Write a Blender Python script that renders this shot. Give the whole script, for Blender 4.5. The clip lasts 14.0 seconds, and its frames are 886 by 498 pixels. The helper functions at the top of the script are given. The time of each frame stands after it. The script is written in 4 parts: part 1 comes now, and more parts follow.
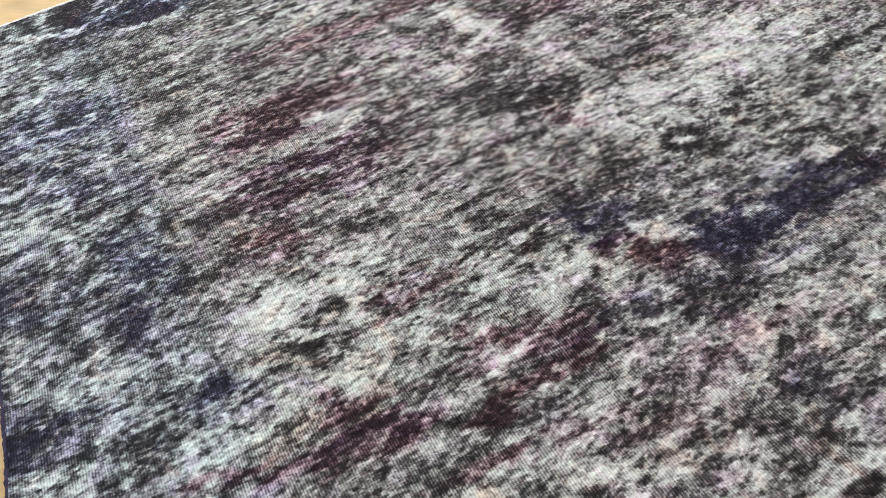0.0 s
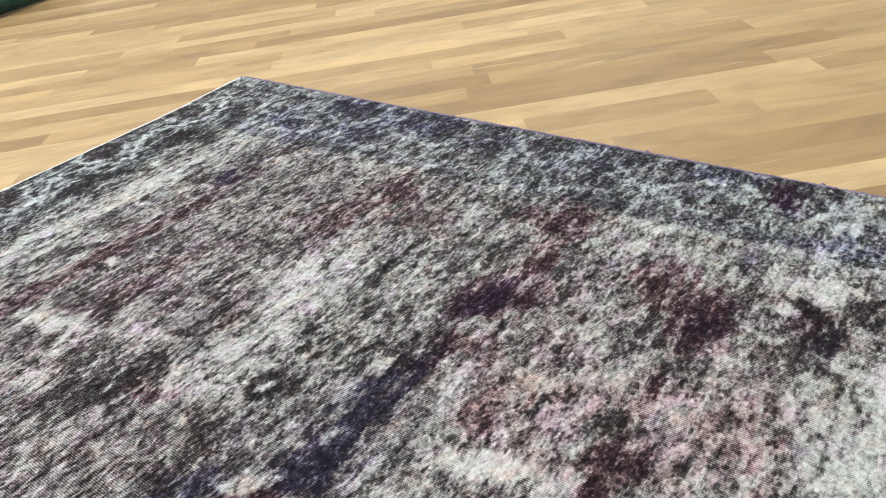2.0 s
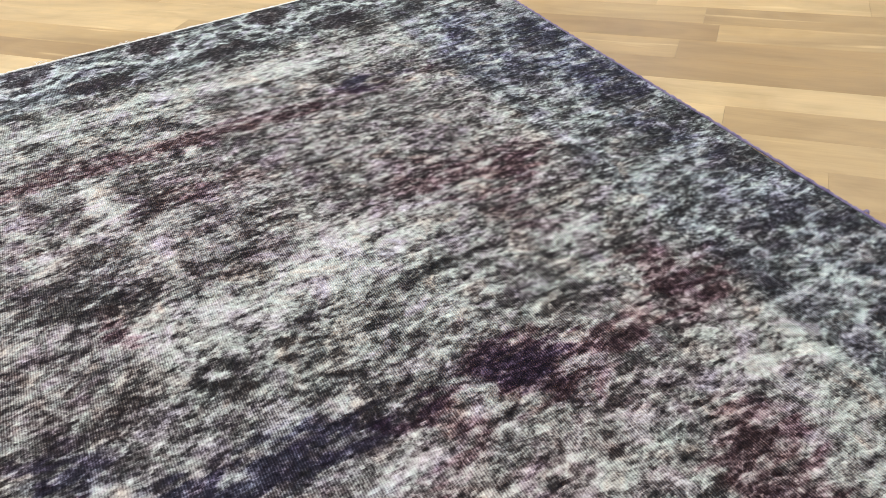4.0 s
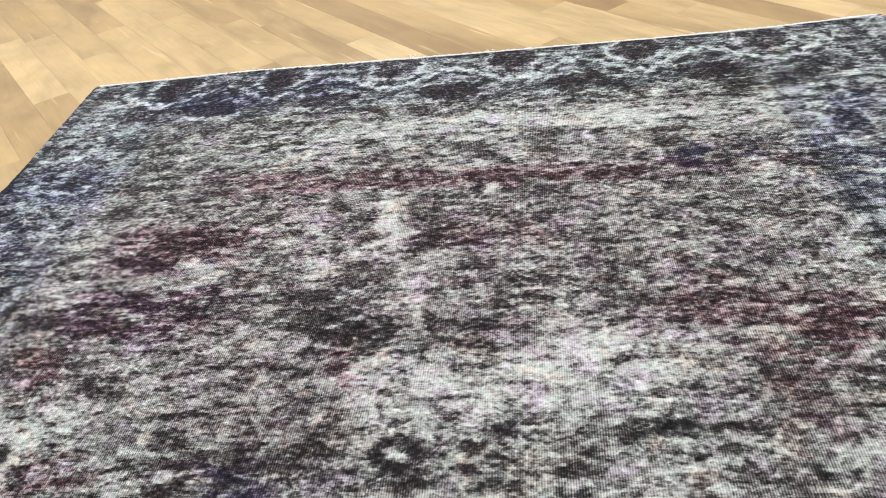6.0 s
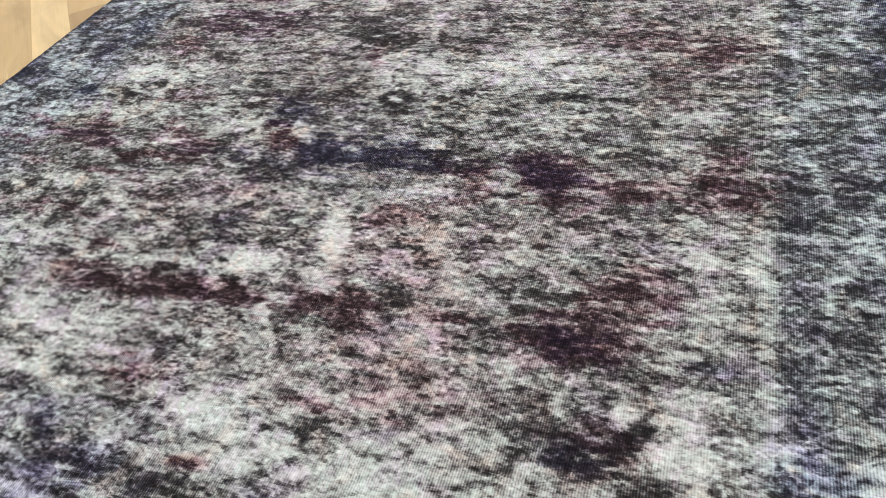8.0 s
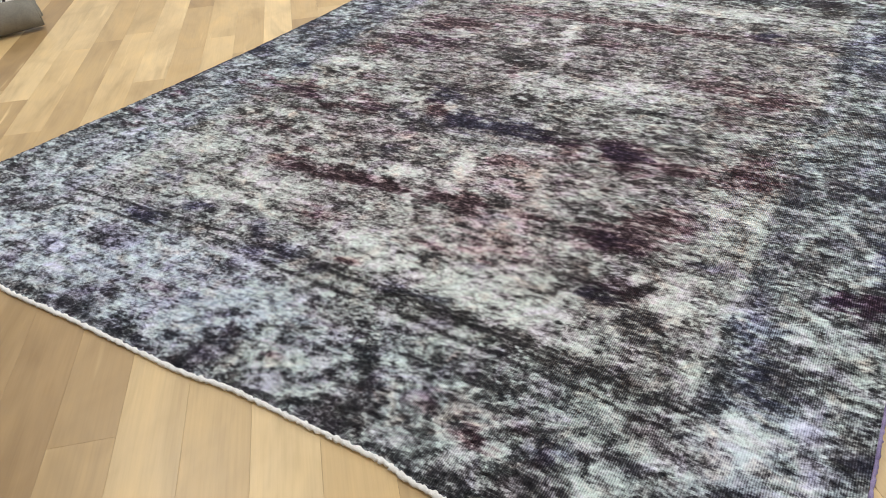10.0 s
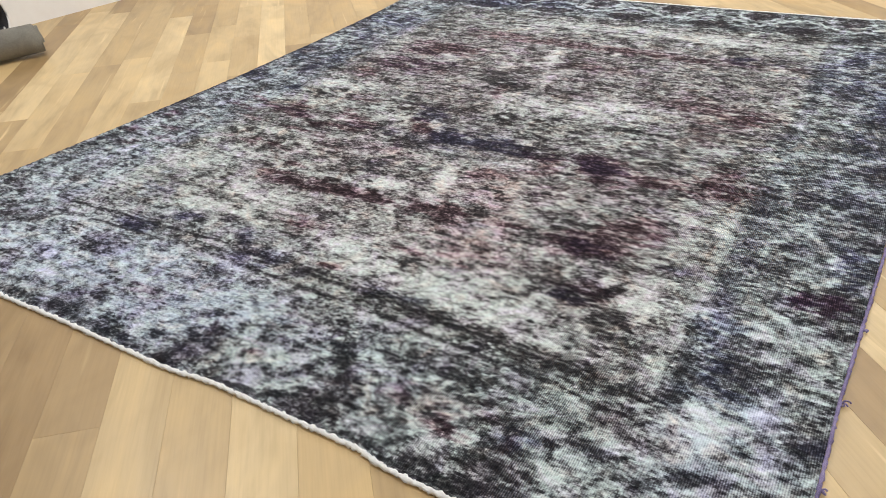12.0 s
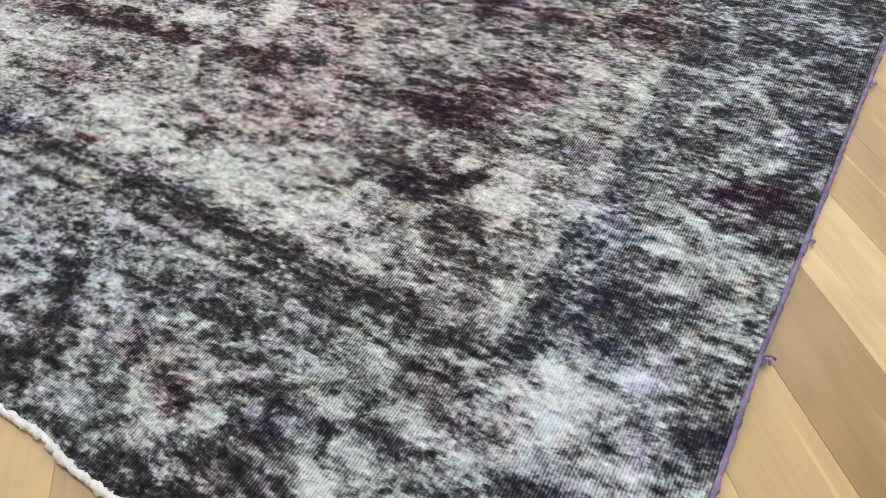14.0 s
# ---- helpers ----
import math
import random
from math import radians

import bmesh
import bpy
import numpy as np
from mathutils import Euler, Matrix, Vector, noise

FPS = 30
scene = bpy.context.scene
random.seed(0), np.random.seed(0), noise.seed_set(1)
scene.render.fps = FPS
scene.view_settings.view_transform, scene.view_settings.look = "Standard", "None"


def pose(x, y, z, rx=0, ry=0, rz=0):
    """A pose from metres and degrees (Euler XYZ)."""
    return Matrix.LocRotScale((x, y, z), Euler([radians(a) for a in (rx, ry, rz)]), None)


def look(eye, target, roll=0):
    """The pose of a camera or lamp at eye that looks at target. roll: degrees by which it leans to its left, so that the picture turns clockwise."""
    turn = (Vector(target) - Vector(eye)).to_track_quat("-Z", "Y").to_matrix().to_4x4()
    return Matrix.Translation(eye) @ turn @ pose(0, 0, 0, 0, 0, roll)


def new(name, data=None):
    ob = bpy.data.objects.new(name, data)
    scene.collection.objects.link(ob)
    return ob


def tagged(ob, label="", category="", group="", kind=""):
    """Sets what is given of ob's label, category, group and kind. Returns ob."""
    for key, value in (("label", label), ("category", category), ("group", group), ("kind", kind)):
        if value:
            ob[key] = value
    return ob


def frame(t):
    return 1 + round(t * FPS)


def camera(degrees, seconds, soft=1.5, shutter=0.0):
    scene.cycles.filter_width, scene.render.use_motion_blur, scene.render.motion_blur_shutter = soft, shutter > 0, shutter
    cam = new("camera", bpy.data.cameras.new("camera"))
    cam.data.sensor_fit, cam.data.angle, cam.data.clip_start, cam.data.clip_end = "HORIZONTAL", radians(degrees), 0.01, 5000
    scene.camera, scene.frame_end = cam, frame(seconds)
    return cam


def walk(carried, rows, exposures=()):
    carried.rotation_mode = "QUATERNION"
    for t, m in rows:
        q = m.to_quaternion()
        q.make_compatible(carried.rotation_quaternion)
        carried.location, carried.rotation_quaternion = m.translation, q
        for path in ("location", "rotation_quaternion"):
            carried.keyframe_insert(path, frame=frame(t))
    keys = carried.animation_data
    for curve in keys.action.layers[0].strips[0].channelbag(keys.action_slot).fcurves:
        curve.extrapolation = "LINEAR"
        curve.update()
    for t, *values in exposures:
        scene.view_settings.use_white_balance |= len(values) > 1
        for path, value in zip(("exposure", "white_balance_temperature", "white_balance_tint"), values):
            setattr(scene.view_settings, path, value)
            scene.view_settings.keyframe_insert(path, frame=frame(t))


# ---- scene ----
cam = camera(62.0, 14.0, soft=1.0, shutter=0.0)
PATH = [
    (0, (-0.9671, -1.0254, 1.1168), (-0.7432, -0.3592, 0.4055), -12.20),
    (0.5, (-0.9912, -1.1057, 1.1585), (-0.5094, -0.5135, 0.5127), -9.55),
    (1, (-0.9539, -1.1832, 1.1634), (-0.3288, -0.6783, 0.5682), -9.81),
    (1.5, (-0.8388, -1.2369, 1.1630), (-0.1784, -0.7418, 0.5984), -9.80),
    (2, (-0.7158, -1.2911, 1.1883), (-0.0836, -0.7271, 0.6571), -9.37),
    (2.2, (-0.6605, -1.2833, 1.2127), (-0.0488, -0.7041, 0.6739), -10.13),
    (4.3, (0.0717, -1.1209, 1.1157), (0.3079, -0.3886, 0.4770), -5.50),
    (4.5, (0.0944, -1.0844, 1.1208), (0.2707, -0.3399, 0.4769), -5.85),
    (5, (0.1603, -0.8939, 1.1616), (0.2492, -0.1325, 0.5195), -6.21),
    (5.5, (0.1986, -0.8279, 1.1804), (0.1933, -0.0490, 0.5532), -7.89),
    (6, (0.3209, -0.8958, 1.1894), (0.1776, -0.1074, 0.5911), -8.93),
    (6.5, (0.4793, -1.0506, 1.2144), (0.2272, -0.2932, 0.6121), -10.79),
    (7, (0.5601, -1.3083, 1.2080), (0.2759, -0.5684, 0.5982), -10.87),
    (7.5, (0.6643, -1.5680, 1.2190), (0.3880, -0.8507, 0.5793), -9.01),
    (8, (0.8930, -1.7678, 1.2091), (0.5836, -1.1084, 0.5240), -10.62),
    (8.5, (1.0459, -2.0168, 1.2120), (0.6811, -1.4118, 0.5042), -12.05),
    (9, (1.1222, -2.3288, 1.2257), (0.7422, -1.6812, 0.5652), -7.39),
    (9.2, (1.1568, -2.4047, 1.2513), (0.7653, -1.7438, 0.6110), -6.25),
    (11.3, (1.3144, -2.7015, 1.2826), (0.7998, -2.0156, 0.7682), -4.45),
    (11.5, (1.3183, -2.7027, 1.2785), (0.8101, -2.0118, 0.7642), -4.63),
    (12, (1.3694, -2.6664, 1.2437), (0.9082, -1.9584, 0.7090), -4.13),
    (12.5, (1.4348, -2.6084, 1.1770), (1.0473, -1.8905, 0.5987), -2.62),
    (13, (1.4212, -2.4815, 1.1216), (1.0837, -1.7937, 0.4790), -3.24),
    (13.5, (1.3429, -2.2221, 1.0581), (1.0444, -1.5390, 0.3915), -2.22),
    (14, (1.3840, -2.0120, 0.9564), (1.0183, -1.4121, 0.2448), -3.27),
]
EXPOSURES = [(0.0, 0.0), (14.0, 0.0)]
LAMP_W = 35.0
# strengths of the rug's dye and grain
WEAR_BASE, WORN_GAIN, DARK_GAIN, LIMIT = 0.509, 0.160, 0.170, 0.30
FINE, DASH, STREAK, KNOT, CLOT, THREAD, STEM = 0.48, 0.85, 0.48, 0.08, 0.52, 0.070, 0.10
walk(cam, [(t, look(eye, target, roll)) for t, eye, target, roll in PATH], exposures=EXPOSURES)

# ---- world and lamps ----
world = bpy.data.worlds.new("world")
scene.world = world
world.use_nodes = True
world.node_tree.nodes["Background"].inputs[0].default_value = (0.9, 0.95, 1.0, 1)
world.node_tree.nodes["Background"].inputs[1].default_value = 0.15

# The room: one long wall beside the rug, the rest closes the place.
WEST = Vector((-3.712, 0.865, 0.0))
ALONG = Vector((0.1066, 0.9943, 0.0))
INTO = Vector((0.9943, -0.1066, 0.0))
ROOM_W, ROOM_S, ROOM_N, ROOM_H = 9.6, -7.0, 6.6, 3.1


def room(s, d, z=0.0):
    """A place from metres along the long wall, metres into the room and height."""
    return WEST + ALONG * s + INTO * d + Vector((0, 0, z))


def ceiling_lamp(s, d, watts):
    data = bpy.data.lights.new("ceiling_panel_light", "AREA")
    data.shape, data.size, data.size_y = "RECTANGLE", 1.25, 0.65
    data.energy, data.color = watts, (0.935, 0.985, 1.02)
    ob = new("ceiling_panel_light", data)
    ob.matrix_world = look(room(s, d, ROOM_H - 0.06), room(s, d, 0))
    return tagged(ob, "white recessed ceiling panel lamp", "lamp", "ceiling panels")


# the rows of lamps towards the back wall and the long wall burn brighter
for s, row in ((-4.6, 0.28), (-1.6, 0.83), (1.4, 1.08), (4.4, 1.06)):
    for d, line in ((1.9, 1.50), (5.0, 1.02), (8.0, 0.92)):
        ceiling_lamp(s, d, LAMP_W * row * line)


# ---- node helpers ----
class Graph:
    """A small builder for a material's nodes."""

    def __init__(self, name):
        self.mat = bpy.data.materials.new(name)
        self.mat.use_nodes = True
        self.tree = self.mat.node_tree
        self.out = self.tree.nodes["Principled BSDF"]

    def node(self, kind):
        return self.tree.nodes.new("ShaderNode" + kind)

    def link(self, a, b):
        self.tree.links.new(a, b)

    def put(self, socket, value):
        if isinstance(value, bpy.types.NodeSocket):
            self.link(value, socket)
        else:
            socket.default_value = value

    def math(self, op, a, b=0.0, clamp=False):
        made = self.node("Math")
        made.operation, made.use_clamp = op, clamp
        self.put(made.inputs[0], a)
        self.put(made.inputs[1], b)
        return made.outputs[0]

    def mix(self, fac, a, b, blend="MIX"):
        made = self.node("Mix")
        made.data_type, made.blend_type, made.clamp_factor = "RGBA", blend, True
        self.put(made.inputs[0], fac)
        self.put(made.inputs[6], a)
        self.put(made.inputs[7], b)
        return made.outputs[2]

    def coords(self, kind="Object"):
        return self.node("TexCoord").outputs[kind]

    def stretch(self, vector, scale, turn=0.0):
        made = self.node("Mapping")
        made.inputs["Scale"].default_value = scale
        made.inputs["Rotation"].default_value = (0, 0, turn)
        self.link(vector, made.inputs[0])
        return made.outputs[0]

    def noise(self, vector, scale=1.0, detail=3.0, rough=0.55, warp=0.0):
        made = self.node("TexNoise")
        self.link(vector, made.inputs["Vector"])
        for key, value in (("Scale", scale), ("Detail", detail), ("Roughness", rough), ("Distortion", warp)):
            made.inputs[key].default_value = value
        return made.outputs["Fac"]

    def ramp(self, fac, stops):
        made = self.node("ValToRGB")
        ramp = made.color_ramp
        while len(ramp.elements) < len(stops):
            ramp.elements.new(0.5)
        for element, (at, colour) in zip(ramp.elements, stops):
            element.position, element.color = at, (*colour, 1)
        self.put(made.inputs[0], fac)
        return made.outputs[0]

    def bump(self, height, strength, distance):
        made = self.node("Bump")
        made.inputs["Strength"].default_value = strength
        made.inputs["Distance"].default_value = distance
        self.link(height, made.inputs["Height"])
        self.link(made.outputs[0], self.out.inputs["Normal"])

    def field(self, name):
        made = self.node("Attribute")
        made.attribute_name = name
        return made.outputs["Fac"]

    def finish(self, colour, rough, coat=0.0, sheen=0.0, gloss=0.5):
        self.put(self.out.inputs["Base Color"], colour)
        self.put(self.out.inputs["Roughness"], rough)
        self.out.inputs["Specular IOR Level"].default_value = gloss
        self.out.inputs["Coat Weight"].default_value = coat
        self.out.inputs["Coat Roughness"].default_value = 0.25
        self.out.inputs["Sheen Weight"].default_value = sheen
        return self.mat


def oak_material():
    g = Graph("oiled_oak")
    uv = g.coords("UV")
    own = g.math("ADD", g.node("ObjectInfo").outputs["Random"], g.math("MULTIPLY", g.node("NewGeometry").outputs["Random Per Island"], 7.13))
    own = g.math("FRACT", own)
    shift = g.node("CombineXYZ")
    g.link(g.math("MULTIPLY", own, 37.0), shift.inputs[0])
    g.link(g.math("MULTIPLY", own, 11.0), shift.inputs[1])
    add = g.node("VectorMath")
    g.link(uv, add.inputs[0])
    g.link(shift.outputs[0], add.inputs[1])
    p = add.outputs[0]
    base = g.ramp(own, [(0.0, (0.36, 0.236, 0.108)), (0.14, (0.42, 0.288, 0.138)), (0.45, (0.485, 0.342, 0.170)), (0.75, (0.56, 0.405, 0.208)), (1.0, (0.65, 0.488, 0.268))])
    wide = g.noise(g.stretch(p, (1.1, 5.0, 1.0)), 1.0, 4.0, 0.6, 0.9)
    grain = g.noise(g.stretch(p, (3.5, 130.0, 1.0)), 1.0, 5.0, 0.65, 0.3)
    pores = g.noise(g.stretch(p, (30.0, 900.0, 1.0)), 1.0, 2.0, 0.6)
    col = g.mix(0.8, base, g.ramp(wide, [(0.25, (0.62, 0.58, 0.5)), (0.5, (1.0, 1.0, 1.0)), (0.72, (1.22, 1.2, 1.14))]), "MULTIPLY")
    col = g.mix(0.32, col, g.ramp(grain, [(0.3, (0.8, 0.77, 0.71)), (0.55, (1.03, 1.03, 1.02)), (0.8, (1.1, 1.09, 1.06))]), "MULTIPLY")
    # pale sapwood along one edge of some boards
    sap = g.noise(g.stretch(p, (1.7, 22.0, 1.0)), 1.0, 2.0, 0.5, 0.5)
    col = g.mix(g.ramp(sap, [(0.65, (0, 0, 0)), (0.76, (0.6, 0.6, 0.6))]), col, (0.80, 0.62, 0.34, 1))
    blotch = g.noise(g.stretch(p, (2.2, 4.0, 1.0)), 1.0, 3.0, 0.5, 1.5)
    col = g.mix(0.8, col, g.ramp(blotch, [(0.3, (0.86, 0.83, 0.78)), (0.5, (1, 1, 1)), (0.7, (1.08, 1.07, 1.02))]), "MULTIPLY")
    rough = g.math("ADD", 0.34, g.math("MULTIPLY", wide, 0.22))
    g.bump(g.math("ADD", grain, g.math("MULTIPLY", pores, 0.5)), 0.12, 0.0015)
    return g.finish(col, rough, 0.12)


def rug_material():
    """Low-cut, over-dyed wool: the dye fields lie on the mesh, the knots and threads are grain."""
    g = Graph("worn_overdyed_wool")
    p = g.coords("Object")
    wear, red, blue, rose = (g.field(n) for n in ("wear", "red", "blue", "rose"))
    x = g.node("SeparateXYZ")
    g.link(p, x.inputs[0])
    # the weft rows waver a little; each row carries its own dashes of dye
    sway = g.math("MULTIPLY", g.math("SUBTRACT", g.noise(p, 4.0, 2.0), 0.5), 0.016)
    across, along = x.outputs[0], g.math("ADD", x.outputs[1], sway)

    def rows(pitch, reach, detail, jump):
        """Noise that runs along each weft row and starts afresh in the next."""
        place = g.node("CombineXYZ")
        row = g.math("FLOOR", g.math("DIVIDE", along, pitch))
        g.link(g.math("MULTIPLY", across, 1.0 / reach), place.inputs[0])
        g.link(g.math("MULTIPLY", row, jump), place.inputs[1])
        return g.noise(place.outputs[0], 1.0, detail, 0.6)

    fine = rows(0.0055, 0.010, 1.0, 7.31)
    dash = rows(0.0080, 0.021, 1.5, 5.77)
    streak = rows(0.0125, 0.060, 2.0, 3.93)
    # single knots, on the grid of warp and weft
    cell = g.node("CombineXYZ")
    g.link(g.math("FLOOR", g.math("DIVIDE", across, 0.0052)), cell.inputs[0])
    g.link(g.math("FLOOR", g.math("DIVIDE", along, 0.0042)), cell.inputs[1])
    one = g.node("TexWhiteNoise")
    one.noise_dimensions = "2D"
    g.link(cell.outputs[0], one.inputs["Vector"])
    knots = one.outputs["Value"]
    clots = g.noise(g.stretch(p, (52, 120, 1)), 1.0, 2.5, 0.6, 0.3)
    # bare warp threads, where the pile has gone
    waver = g.math("MULTIPLY", g.noise(p, 9.0, 2.0), 0.006)
    thread = g.math("SINE", g.math("MULTIPLY", g.math("ADD", across, waver), 2 * math.pi / 0.0052))
    bare = g.ramp(g.noise(g.stretch(p, (4.2, 2.4, 1)), 1.0, 3.0, 0.6, 0.5), [(0.40, (0.35, 0.35, 0.35)), (0.62, (1, 1, 1))])
    calm = g.math("SUBTRACT", 1.0, g.math("MULTIPLY", bare, 0.35))
    grain = g.math("MULTIPLY", g.math("SUBTRACT", clots, 0.5), CLOT)
    for source, gain in ((fine, FINE), (dash, DASH), (streak, STREAK)):
        grain = g.math("ADD", grain, g.math("MULTIPLY", g.math("MULTIPLY", g.math("SUBTRACT", source, 0.5), calm), gain))
    grain = g.math("ADD", grain, g.math("MULTIPLY", g.math("SUBTRACT", knots, 0.5), KNOT))
    # the grain is quieter where little pile is left
    loud = g.ramp(wear, [(0.25, (0.9, 0.9, 0.9)), (0.45, (1, 1, 1)), (0.62, (0.85, 0.85, 0.85)), (0.78, (0.6, 0.6, 0.6))])
    v = g.math("ADD", wear, g.math("MULTIPLY", grain, loud))
    # drawn stems and petals left as thin dark and pale veins
    stems = g.math("ABSOLUTE", g.math("SUBTRACT", g.noise(g.stretch(p, (17, 21, 1)), 1.0, 3.0, 0.55, 1.4), 0.5))
    v = g.math("SUBTRACT", v, g.ramp(stems, [(0.0, (STEM, STEM, STEM)), (0.035, (0, 0, 0))]))
    petals = g.math("ABSOLUTE", g.math("SUBTRACT", g.noise(g.stretch(p, (14, 16, 1)), 1.0, 2.0, 0.5, 1.8), 0.46))
    v = g.math("ADD", v, g.ramp(petals, [(0.0, (STEM, STEM, STEM)), (0.04, (0, 0, 0))]))
    v = g.math("ADD", v, g.math("MULTIPLY", g.math("MULTIPLY", thread, bare), THREAD))
    grey = g.ramp(v, [(0.12, (0.008, 0.008, 0.009)), (0.34, (0.030, 0.030, 0.031)), (0.48, (0.115, 0.117, 0.117)), (0.61, (0.310, 0.327, 0.320)), (0.76, (0.55, 0.588, 0.572)), (0.95, (0.79, 0.828, 0.81))])
    hue = g.noise(p, 11.0, 3.0, 0.6, 0.8)
    tint = g.ramp(hue, [(0.28, (1.0, 0.95, 1.16)), (0.42, (1.0, 0.99, 1.04)), (0.52, (0.92, 1.03, 1.0)), (0.60, (0.99, 1.01, 0.98)), (0.75, (1.12, 0.99, 0.88))])
    col = g.mix(0.9, grey, tint, "MULTIPLY")
    pile = g.math("SUBTRACT", 1.12, v, True)
    col = g.mix(g.math("MULTIPLY", red, g.math("ADD", 0.16, pile), True), col, g.mix(1.0, col, (1.04, 0.56, 0.67, 1), "MULTIPLY"))
    col = g.mix(g.math("MULTIPLY", blue, g.math("ADD", 0.14, pile), True), col, g.mix(1.0, col, (0.80, 0.82, 1.34, 1), "MULTIPLY"))
    col = g.mix(rose, col, g.mix(1.0, col, (1.08, 0.97, 0.92, 1), "MULTIPLY"))
    height = g.math("ADD", g.math("MULTIPLY", clots, 0.6), g.math("ADD", g.math("MULTIPLY", dash, 0.5), g.math("MULTIPLY", g.math("MULTIPLY", thread, bare), 0.2)))
    g.bump(height, 0.55, 0.004)
    return g.finish(col, 0.95, gloss=0.12)


def cloth_material(name, a, b, scale, rough=0.95, bump=0.6):
    g = Graph(name)
    p = g.coords("Object")
    big = g.noise(p, scale, 4.0, 0.6, 0.4)
    fine = g.noise(p, scale * 14, 3.0, 0.65)
    f = g.math("ADD", g.math("MULTIPLY", big, 0.65), g.math("MULTIPLY", fine, 0.35))
    g.bump(fine, bump, 0.003)
    return g.finish(g.ramp(f, [(0.34, a), (0.66, b)]), rough, 0.0, 0.05, 0.15)


OAK = oak_material()
WOOL = rug_material()
COTTON = cloth_material("white_cotton_cord", (0.80, 0.79, 0.78), (0.93, 0.925, 0.92), 40.0)
VIOLET = cloth_material("violet_overcast_wool", (0.10, 0.075, 0.17), (0.33, 0.28, 0.46), 30.0)
INDIGO = cloth_material("indigo_overcast_wool", (0.012, 0.011, 0.02), (0.06, 0.05, 0.10), 30.0)
PAINT = cloth_material("white_wall_paint", (0.80, 0.765, 0.745), (0.86, 0.84, 0.825), 1.2, 0.7, 0.05)
BACKING = cloth_material("grey_beige_rug_backing", (0.155, 0.145, 0.125), (0.25, 0.235, 0.20), 9.0)
SAND = cloth_material("sand_rug_backing", (0.27, 0.24, 0.20), (0.38, 0.345, 0.29), 9.0)
CHARCOAL = cloth_material("charcoal_wool", (0.02, 0.02, 0.025), (0.06, 0.058, 0.06), 12.0)
SAGE = cloth_material("sage_wool", (0.26, 0.28, 0.24), (0.42, 0.44, 0.37), 12.0)
CRIMSON = cloth_material("crimson_wool", (0.14, 0.01, 0.03), (0.24, 0.02, 0.055), 10.0)
TEAL = cloth_material("deep_teal_wool", (0.010, 0.035, 0.032), (0.03, 0.075, 0.065), 14.0)


# ---- mesh helpers ----
def mesh_of(name, bm, material, smooth=False):
    data = bpy.data.meshes.new(name)
    bm.to_mesh(data)
    bm.free()
    data.materials.append(material)
    if smooth:
        data.polygons.foreach_set("use_smooth", [True] * len(data.polygons))
    return data


def part(name, bm, material, parent, label="", smooth=False):
    """Links a bmesh as one mesh object under a thing."""
    ob = new(name, mesh_of(name, bm, material, smooth))
    ob.parent = parent
    return tagged(ob, label)


def tube(bm, path, radius, sides=8, flat=1.0, ridge=0.0):
    """A round cord along a path of Vectors; radius is a function of the ring's number."""
    rings = []
    for i, here in enumerate(path):
        ahead = (path[min(i + 1, len(path) - 1)] - path[max(i - 1, 0)]).normalized()
        side = ahead.cross(Vector((0, 0, 1)))
        side = side.normalized() if side.length > 1e-4 else Vector((1, 0, 0))
        up = side.cross(ahead)
        r = radius(i)
        ring = []
        for k in range(sides):
            a = 2 * math.pi * k / sides
            rr = r * (1 + ridge * math.sin(3 * a + i * 1.1))
            ring.append(bm.verts.new(here + side * (math.cos(a) * rr) + up * (math.sin(a) * rr * flat)))
        rings.append(ring)
    for a, b in zip(rings, rings[1:]):
        for k in range(sides):
            bm.faces.new((a[k], a[(k + 1) % sides], b[(k + 1) % sides], b[k]))
    bm.faces.new(rings[0])
    bm.faces.new(list(reversed(rings[-1])))


def slab(bm, corners, z0, z1):
    """An upright prism over corners in the plan."""
    low = [bm.verts.new((c[0], c[1], z0)) for c in corners]
    top = [bm.verts.new((c[0], c[1], z1)) for c in corners]
    bm.faces.new(list(reversed(low)))
    bm.faces.new(top)
    n = len(corners)
    for i in range(n):
        bm.faces.new((low[i], low[(i + 1) % n], top[(i + 1) % n], top[i]))
    bmesh.ops.recalc_face_normals(bm, faces=bm.faces[:])


# ---- room ----
def structure(name, corners, z0, z1, material, label):
    bm = bmesh.new()
    slab(bm, corners, z0, z1)
    ob = new(name, mesh_of(name, bm, material))
    return tagged(ob, label, name.split("_")[0], kind="structure")


def wall(name, s0, d0, s1, d1, label):
    structure(name, [room(s0, d0), room(s1, d0), room(s1, d1), room(s0, d1)], 0.0, ROOM_H, PAINT, label)


wall("wall_west", ROOM_S, -0.15, ROOM_N, 0.0, "plain white painted showroom wall")
# the other walls and the ceiling are unseen, added for bounced light
wall("wall_east", ROOM_S, ROOM_W, ROOM_N, ROOM_W + 0.15, "plain white painted showroom wall")
wall("wall_south", ROOM_S - 0.15, -0.15, ROOM_S, ROOM_W + 0.15, "plain white painted showroom wall")
wall("wall_north", ROOM_N, -0.15, ROOM_N + 0.15, ROOM_W + 0.15, "plain white painted showroom wall")
structure("ceiling", [room(ROOM_S - 0.15, -0.15), room(ROOM_N + 0.15, -0.15), room(ROOM_N + 0.15, ROOM_W + 0.15), room(ROOM_S - 0.15, ROOM_W + 0.15)], ROOM_H, ROOM_H + 0.1, PAINT, "unseen plain white ceiling, added to bounce light")

# ---- rug outline ----
RUG_TOP = 0.009
NEAR_Y, FAR_Y = -1.82, 1.968


